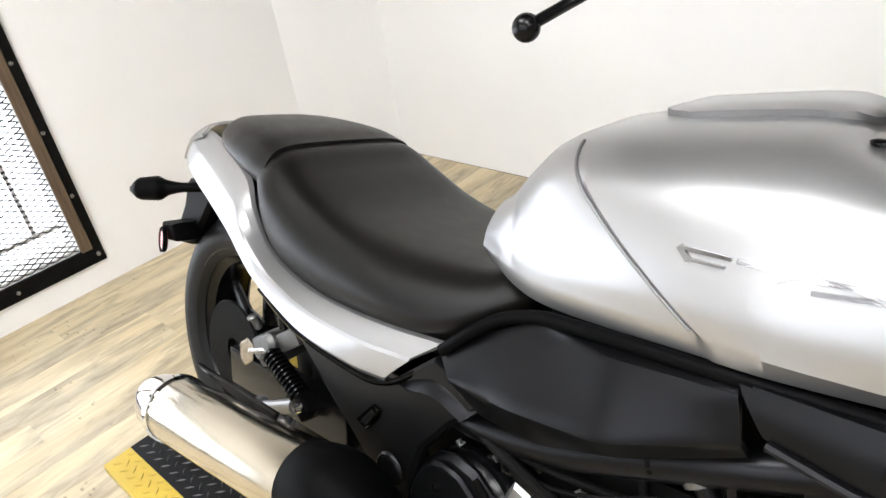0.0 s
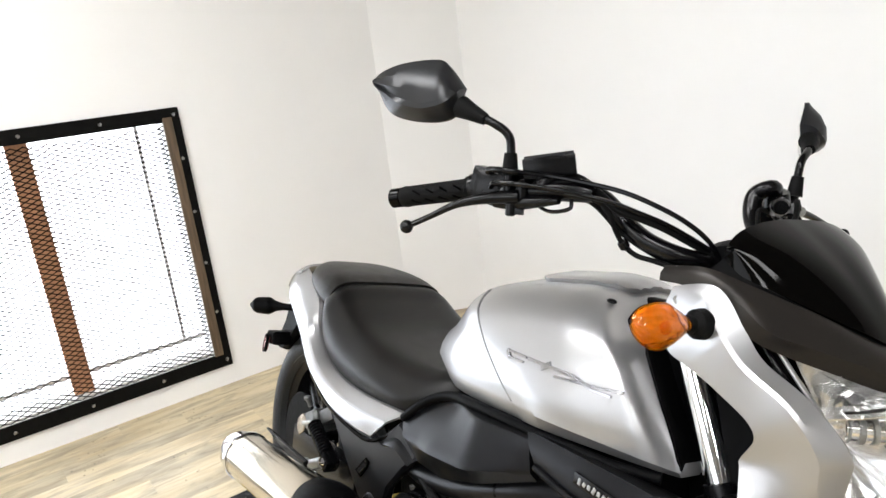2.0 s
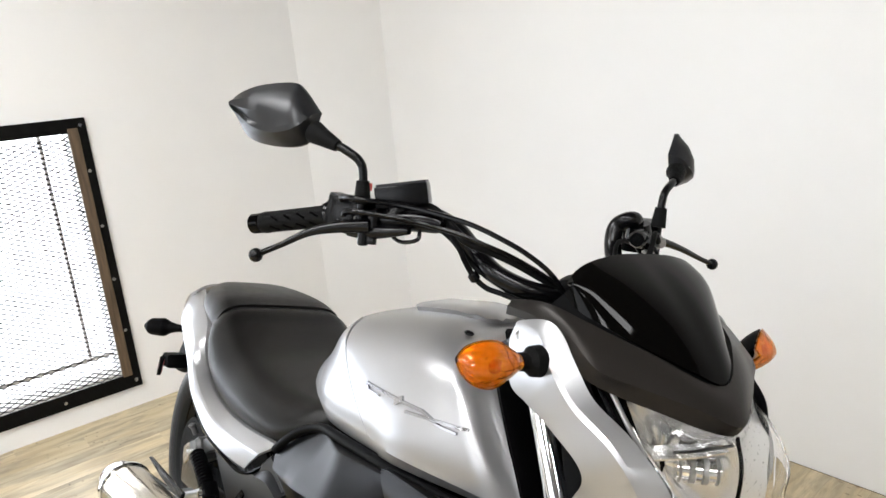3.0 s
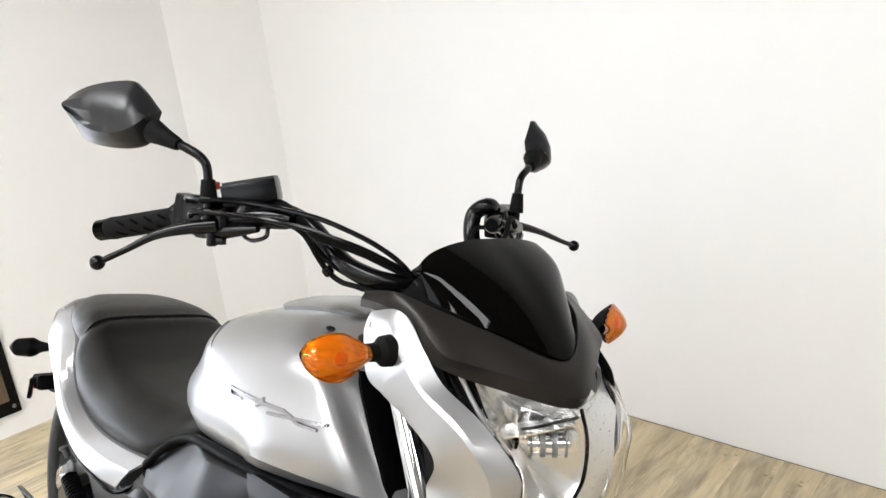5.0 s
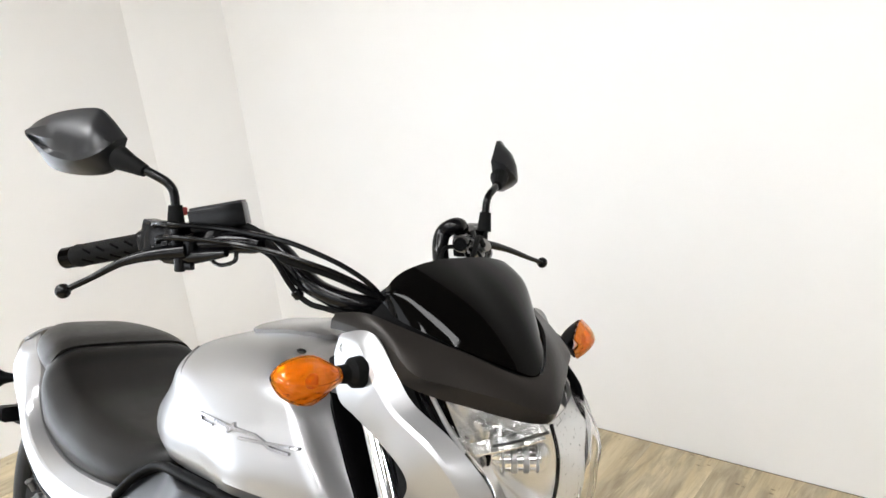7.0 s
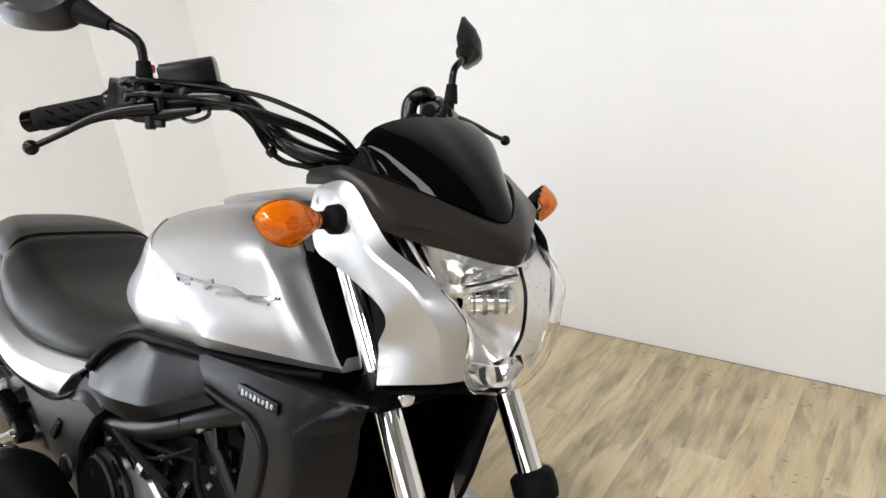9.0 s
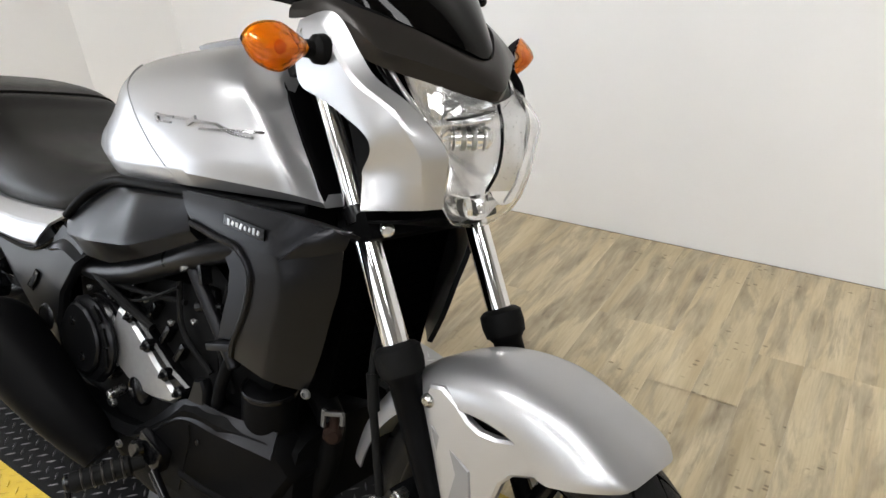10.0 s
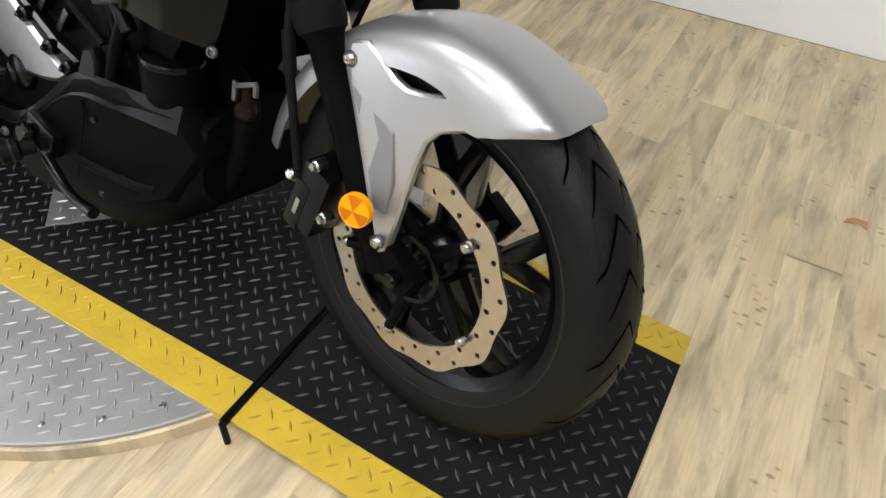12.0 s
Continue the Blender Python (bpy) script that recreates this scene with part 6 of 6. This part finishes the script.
# ---- indicators
def indicator(y, sgn, yaw=0.0, deep=0.75):
    """A diamond-shaped lamp: sgn is the side that its point is on, yaw turns it outwards."""
    turn = Matrix.Translation((1.19, y, 0)) @ Matrix.Rotation(radians(yaw), 4, "Z") @ Matrix.Translation((-1.19, -y, 0))
    turned = lambda grid_rows: [[np.array(turn @ Vector(p)) for p in row] for row in grid_rows]
    out = [(0.048, 1.025, 1.019), (0.041, 1.034, 1.006), (0.030, 1.040, 0.995), (0.014, 1.043, 0.987), (-0.004, 1.042, 0.984), (-0.020, 1.034, 0.991), (-0.034, 1.026, 1.001), (-0.042, 1.021, 1.006)]
    rows, back = [], []
    for d, zt, zb in cr(out, 15):
        d, zt, zb = d * 0.94, 1.014 + (zt - 1.014) * 0.95, 1.014 + (zb - 1.014) * 0.95
        mid, h = (zt + zb) / 2, (zt - zb) / 2
        yy = y + sgn * d
        front = [(1.19 + 0.85 * h * (1 - abs(v) ** 1.5), yy, mid + h * v) for v in [-1 + k / 6 for k in range(13)]]
        rows.append(front)
        back.append([(1.19 - deep * (p[0] - 1.19) - 0.001, p[1], mid + 0.985 * (p[2] - mid)) for p in front])
    ob = fp("indicator", shell(turned(rows), 0.003 * sgn), AMBER, "amber front indicator on a black stalk", angle=25)
    fp("lamp_shell", shell(turned(back), -0.002 * sgn), MATTE, "black back shell", ob)
    inner = [[(1.1885 + 0.25 * (p[0] - 1.19) + 0.0014 * (i % 2) + 0.0012 * (j % 2), y + 0.92 * (p[1] - y), 1.014 + 0.92 * (p[2] - 1.014)) for j, p in enumerate(row)] for i, row in enumerate(rows)]
    fp("lamp_inner", shell(turned(inner), 0.0015 * sgn), BEZEL, "", ob, 5)
    fp("bulb", ball((1.198, y, 1.014), (0.006, 0.009, 0.009), 10, 6), DEEPAMBER, "", ob)
    fp("stalk", tube([(1.183, y + sgn * -0.036, 1.013), (1.182, y - sgn * 0.055, 1.012), (1.182, y - sgn * 0.062, 1.012), (1.182, y - sgn * 0.085, 1.012)], [0.011, 0.012, 0.019, 0.021], 16, smooth=False), RUBBER, "black rubber stalk", ob)


indicator(-0.235, -1)
indicator(0.228, 1, 32, 1.0)

# ---- handlebar and controls: built for the right side, the left set mirrored
MIRRORSHELL = material("mirror_shell_plastic", (0.016, 0.0165, 0.018), 0.32, 0.3, 0.0, 0.1, 600, 0.05, 1500, spec=0.3)
LSIN, LCOS = math.sin(radians(15)), math.cos(radians(15))


def to_left(p):
    """Where a place of the right bar end lies on the left, the bars being turned."""
    dx, dy = p[0] - 0.912, -p[1] - 0.304
    return np.array((0.997 + LCOS * dx + LSIN * dy, 0.193 + LCOS * dy - LSIN * dx, p[2] - 0.001))


def left_set(geo):
    v, f = geo
    return [to_left(p) for p in v], [tuple(reversed(g)) for g in f]


GR0, GR1 = np.array((0.7205, -0.3970, 1.1173)), np.array((0.828, -0.318, 1.145))
gd = (GR1 - GR0) / np.linalg.norm(GR1 - GR0)
bar_r = [GR0 + gd * 0.02, GR1, GR1 + gd * 0.06, (0.948, -0.224, 1.166), (0.988, -0.188, 1.150), (1.022, -0.164, 1.115), (1.062, -0.148, 1.093), (1.10, -0.10, 1.078)]
bar_l = [to_left(p) for p in bar_r[:3]] + [np.array((1.018, 0.118, 1.182)), np.array((1.0, 0.100, 1.168)), np.array((1.012, 0.088, 1.13)), np.array((1.06, 0.07, 1.095)), np.array((1.10, 0.05, 1.078))]
fp("handlebar", tube(bar_r + [(1.10, 0.0, 1.075)] + bar_l[::-1], 0.0135, 14, 110), SATIN, "satin black tubular handlebar")
fp("bar_clamp", merge(box((1.095, -0.045, 1.07), (0.05, 0.03, 0.06), (0, -25, 0), 0.008), box((1.095, 0.06, 1.07), (0.05, 0.03, 0.06), (0, -25, 0), 0.008)), SATIN, "black handlebar clamp")
for flip in (False, True):
    def hb(name, geo, mat, label="", parent=None, angle=40):
        return fp(name, left_set(geo) if flip else geo, mat, label, parent, angle)

    grip = hb("grip", tube([GR0, GR0 + gd * 0.008, GR0 + gd * 0.015, GR1 - gd * 0.012, GR1 - gd * 0.01, GR1], [0.0165, 0.018, 0.0172, 0.0172, 0.0205, 0.0205], 22, smooth=False), RUBBER, "black rubber handlebar grip with slanted grooves")
    hb("bar_end", tube([GR0 - gd * 0.022, GR0 - gd * 0.02, GR0 - gd * 0.002, GR0], [0.0145, 0.0165, 0.0165, 0.0135], 20, smooth=False), GLOSS, "gloss black bar end weight", grip)
    up = np.array((0, 0, 1.0))
    sd = np.cross(gd, up)
    for k in range(4):
        for row in (-1, 1):
            c = GR0 + gd * (0.035 + 0.026 * k)
            rad = lambda a: c + 0.0172 * (math.cos(a) * sd + math.sin(a) * up)
            a0 = 0.5 if row < 0 else -0.45
            # black slivers on the grip for the shade in its grooves
            g = tube([rad(a0) + gd * -0.008, rad(a0 - 0.5) + gd * 0.008], 0.0018, 6, smooth=False)
            hb("grip_groove", g, RECESSBLACK, "", grip)
    hb("switch_box", merge(box((0.858, -0.300, 1.150), (0.045, 0.052, 0.052), (0, 10, 35), 0.01), box((0.885, -0.285, 1.158), (0.03, 0.05, 0.04), (0, 10, 35), 0.008)), SATIN, "black switch housing")
    hb("throttle_housing", merge(tube([GR1 - gd * 0.004, GR1 - gd * 0.002, GR1 + gd * 0.030, GR1 + gd * 0.034], [0.020, 0.0235, 0.0235, 0.020], 20, smooth=False), box(GR1 + gd * 0.024 + np.array((0.006, -0.008, 0.006)), (0.040, 0.030, 0.048), (0, 12, 36), 0.006)), SATIN, "black housing beside the grip")
    hb("perch", merge(tube([(0.872, -0.292, 1.146), (0.90, -0.284, 1.150), (0.93, -0.266, 1.152), (0.965, -0.244, 1.156), (0.995, -0.224, 1.157), (1.006, -0.217, 1.156)], [0.016, 0.0175, 0.017, 0.0155, 0.0145, 0.011], 16, 30), rod((0.925, -0.288, 1.13), (0.925, -0.288, 1.165), 0.011), tube([(0.935, -0.258, 1.155), (0.94, -0.253, 1.178)], [0.022, 0.018], 16, smooth=False)), SATIN, "black lever perch")
    if flip:
        le = fp("lever", tube([(0.985, 0.165, 1.150), (0.985, 0.215, 1.146), (0.978, 0.27, 1.135), (0.968, 0.33, 1.118), (0.963, 0.368, 1.108)], [0.012, 0.010, 0.0075, 0.006, 0.006], 12, 30, True, 0.75), SATIN, "black clutch lever")
        fp("lever_ball", ball((0.962, 0.376, 1.106), (0.0105, 0.0105, 0.0105), 14, 10), SATIN, "", le)
    lever = None if flip else hb("lever", tube([(0.925, -0.292, 1.142), (0.895, -0.33, 1.135), (0.868, -0.365, 1.122), (0.85, -0.40, 1.10), (0.842, -0.428, 1.085)], [0.016, 0.012, 0.008, 0.006, 0.006], 12, 30, True, 0.75), SATIN, "black brake lever")
    if lever:
        hb("lever_ball", ball((0.841, -0.434, 1.082), (0.0105, 0.0105, 0.0105), 14, 10), SATIN, "", lever)
        hb("lever_bolt", revolve([(0, 0.005), (0.006, 0.004), (0.007, 0)], (0.905, -0.305, 1.148), (0.2, -0.4, 1), 12), BOLT, "", lever)
    hb("lever_root", merge(tube([(0.885, -0.310, 1.128), (0.905, -0.297, 1.130), (0.93, -0.284, 1.134), (0.955, -0.270, 1.138), (0.978, -0.256, 1.142)], [0.009, 0.0125, 0.0135, 0.010, 0.006], 14, 24, True, 0.8), rod((0.918, -0.30, 1.112), (0.918, -0.30, 1.15), 0.008)), SATIN, "black lever root with its pivot")
    hb("pivot_screw", revolve([(0, 0.003), (0.005, 0.003), (0.0065, 0)], (0.918, -0.30, 1.150), (0, 0, 1), 12), SATIN)
    hb("brake_switch", box((0.925, -0.292, 1.120), (0.018, 0.010, 0.010), (0, 0, 33), 0.002), SATIN)
    hb("housing_screw", revolve([(0, 0.003), (0.004, 0.003), (0.005, 0)], (0.868, -0.322, 1.142), (-0.3, -0.9, 0.2), 10), SATIN)
    hb("lever_guard", tube([(0.925, -0.262, 1.138), (0.942, -0.262, 1.128), (0.975, -0.262, 1.126), (1.005, -0.255, 1.134), (1.0, -0.25, 1.146)], 0.003, 8), SATIN)
    # mirror
    stem = hb("mirror", tube([(0.912, -0.304, 1.150), (0.912, -0.305, 1.21), (0.908, -0.311, 1.232), (0.895, -0.328, 1.246), (0.872, -0.349, 1.258)], 0.0065, 12), SATIN, "black rear-view mirror on a curved stem")
    hb("stem_base", tube([(0.913, -0.303, 1.172), (0.912, -0.304, 1.185), (0.912, -0.305, 1.205)], [0.0125, 0.0115, 0.0095], 14, smooth=False), RUBBER, "", stem)
    hb("boot", tube([(0.886, -0.338, 1.251), (0.868, -0.352, 1.26), (0.848, -0.362, 1.268)], [0.009, 0.013, 0.0175], 14, smooth=False), RUBBER, "black rubber boot", stem)
    # housing: a ridged shell, flat mirror glass behind
    rim = [(0.838, -0.352, 1.292), (0.815, -0.372, 1.325), (0.795, -0.385, 1.334), (0.74, -0.425, 1.326), (0.705, -0.452, 1.305), (0.713, -0.448, 1.282), (0.736, -0.43, 1.247), (0.79, -0.398, 1.237), (0.832, -0.366, 1.247)]
    rim = [(p[0], p[1], p[2] + 0.005) for p in rim]
    cen = np.mean([np.array(p) for p in rim], axis=0)
    nb = np.cross(np.array(rim[4]) - np.array(rim[0]), np.array(rim[2]) - np.array(rim[7]))
    nb /= np.linalg.norm(nb)
    if nb[0] < 0:
        nb = -nb
    closed = cr(rim + [rim[0]], 72)[:-1]
    # three facets meet in a ridge: from the tip along the shell to its peak and on to the stalk
    spine = cr([(0.7117, -0.4552, 1.2948), (0.7748, -0.4343, 1.2762), (0.8183, -0.4170, 1.2686)], 12) + cr([(0.8183, -0.4170, 1.2686), (0.845, -0.3975, 1.2760), (0.8505, -0.372, 1.2830)], 8)[1:]
    rows = [[q - nb * 0.004 for q in closed], [q + nb * 0.003 for q in closed]]
    for s in (0.10, 0.35, 0.7, 1.0):
        row = []
        for k, q in enumerate(closed):
            u = k / len(closed) * 9
            w = float(np.interp(u, (0, 1, 1.9, 2.1, 4, 4.6, 6, 7.5, 9), (18, 16, 11.6, 10.6, 0, 0.6, 7, 12, 18)))
            i = min(int(w), 17)
            g = spine[i] + (spine[i + 1] - spine[i]) * (w - i)
            row.append(q + nb * 0.003 + (g - q - nb * 0.003) * s + nb * 0.010 * math.sin(math.pi * s) * (0.6 if s < 0.3 else 1.0))
        rows.append(row)
    hb("housing", grid(rows, True), MIRRORSHELL, "matte black ridged mirror housing", stem, 24)
    hb("mirror_glass", grid([[q + (cen - q) * 0.05 - nb * 0.0045 for q in closed], [q + (cen - q) * 0.08 - nb * 0.006 for q in closed]], True, True), CHROME, "mirror glass", stem)
    hb("switch_cable", tube([(0.90, -0.275, 1.14), (0.968, -0.206, 1.146), (1.028, -0.172, 1.10), (1.09, -0.12, 1.062)], 0.0036, 8), RUBBER, "black switch cable")
# right side only: brake fluid reservoir, throttle cables, hose
res = fp("fluid_reservoir", box((0.935, -0.250, 1.1895), (0.078, 0.036, 0.032), (0, -12, 56), 0.004), SATIN, "black brake fluid reservoir")
fp("lid", box((0.9335, -0.2522, 1.2060), (0.073, 0.031, 0.005), (0, -12, 56), 0.0018), MIRRORSHELL, "", res)
fp("kill_switch", box((0.893, -0.292, 1.196), (0.014, 0.014, 0.012), (0, 0, 33), 0.003), RED, "red engine stop switch")
THROTTLE = (
    [(0.879, -0.322, 1.172), (0.884, -0.324, 1.178), (0.925, -0.316, 1.179), (0.962, -0.262, 1.176), (1.011, -0.231, 1.171), (1.053, -0.204, 1.164), (1.085, -0.176, 1.151), (1.112, -0.145, 1.133), (1.128, -0.113, 1.108), (1.128, -0.080, 1.071)],
    [(0.890, -0.322, 1.152), (0.900, -0.322, 1.158), (0.930, -0.308, 1.161), (0.978, -0.258, 1.157), (1.011, -0.234, 1.153), (1.039, -0.208, 1.147), (1.063, -0.181, 1.137), (1.081, -0.152, 1.126), (1.097, -0.122, 1.111), (1.109, -0.090, 1.094)])
for line in THROTTLE:
    fp("throttle_cable", tube(line, 0.0036, 8, 70), SATIN, "thin black throttle cable")
    fp("cable_end", tube(line[:3] + [np.array(line[2]) * 0.7 + np.array(line[3]) * 0.3], [0.0044, 0.0048, 0.0048, 0.0040], 10, 20), SATIN, "dark metal elbow at the throttle housing")
fp("brake_hose_upper", tube([(1.014, -0.207, 1.142), (1.026, -0.200, 1.127), (1.025, -0.187, 1.107), (1.028, -0.173, 1.088), (1.042, -0.160, 1.075), (1.064, -0.147, 1.071), (1.086, -0.133, 1.066), (1.106, -0.120, 1.059), (1.13, -0.11, 1.05)], 0.0040, 8, 50), RUBBER, "black front brake hose")
fp("wiring_loom", tube([(0.905, -0.262, 1.170), (0.960, -0.222, 1.178), (1.005, -0.205, 1.156), (1.036, -0.198, 1.139), (1.060, -0.172, 1.129), (1.078, -0.144, 1.118), (1.094, -0.114, 1.103), (1.108, -0.082, 1.086)], 0.0058, 10, 40), RUBBER, "black wiring loom along the bar")
fp("hose_banjo", rod((1.027, -0.177, 1.093), (1.030, -0.169, 1.083), 0.0078), SATIN, "black hose union")
fp("clutch_cable", tube([(1.035, 0.16, 1.15), (1.055, 0.13, 1.165), (1.08, 0.10, 1.14), (1.10, 0.05, 1.08)], 0.0045, 8), RUBBER, "black clutch cable")
fp("clutch_adjuster", merge(rod((1.005, 0.17, 1.15), (1.04, 0.165, 1.148), 0.008), revolve([(0.006, -0.004), (0.012, -0.004), (0.012, 0.004), (0.006, 0.004)], (1.022, 0.168, 1.149), (0.035, -0.005, -0.002), 14)), ALU, "bare metal clutch cable adjuster")

# ---------------------------------------------------------------- floor planks
floor = tagged(new("floor"), "light wood-look laminate plank floor, grey-brown grain", "floor", kind="structure")
rnd = random.Random(4)
WIDE, LONG = 0.118, 1.22
plank_meshes = {}


def plank_mesh(length):
    key = round(length, 2)
    if key not in plank_meshes:
        w, l, e = WIDE / 2 - 0.0001, key / 2 - 0.0001, 0.0003
        v = [(-w, -l, -0.01), (w, -l, -0.01), (w, l, -0.01), (-w, l, -0.01), (-w, -l, -e), (w, -l, -e), (w, l, -e), (-w, l, -e), (-w + e, -l + e, 0), (w - e, -l + e, 0), (w - e, l - e, 0), (-w + e, l - e, 0)]
        f = [(0, 1, 5, 4), (1, 2, 6, 5), (2, 3, 7, 6), (3, 0, 4, 7), (4, 5, 9, 8), (5, 6, 10, 9), (6, 7, 11, 10), (7, 4, 8, 11), (8, 9, 10, 11)]
        me = bpy.data.meshes.new("plank")
        me.from_pydata(v, [], f)
        me.materials.append(PLANK)
        plank_meshes[key] = me
    return plank_meshes[key]


for i in range(int(7.0 / WIDE)):
    v = -rnd.choice((0.2, 0.45, 0.7, 0.95, 1.15))
    while v < 6.5:
        a, b = max(v, 0.004), min(v + LONG, 6.5)
        if b - a > 0.05:
            b = a + round(b - a, 2)
            ob = new("plank", plank_mesh(b - a))
            ob.matrix_world = Matrix.Translation(at((i + 0.5) * WIDE, (a + b) / 2)) @ Matrix.Rotation(S7, 4, "Z")
            ob.parent = floor
        v += LONG
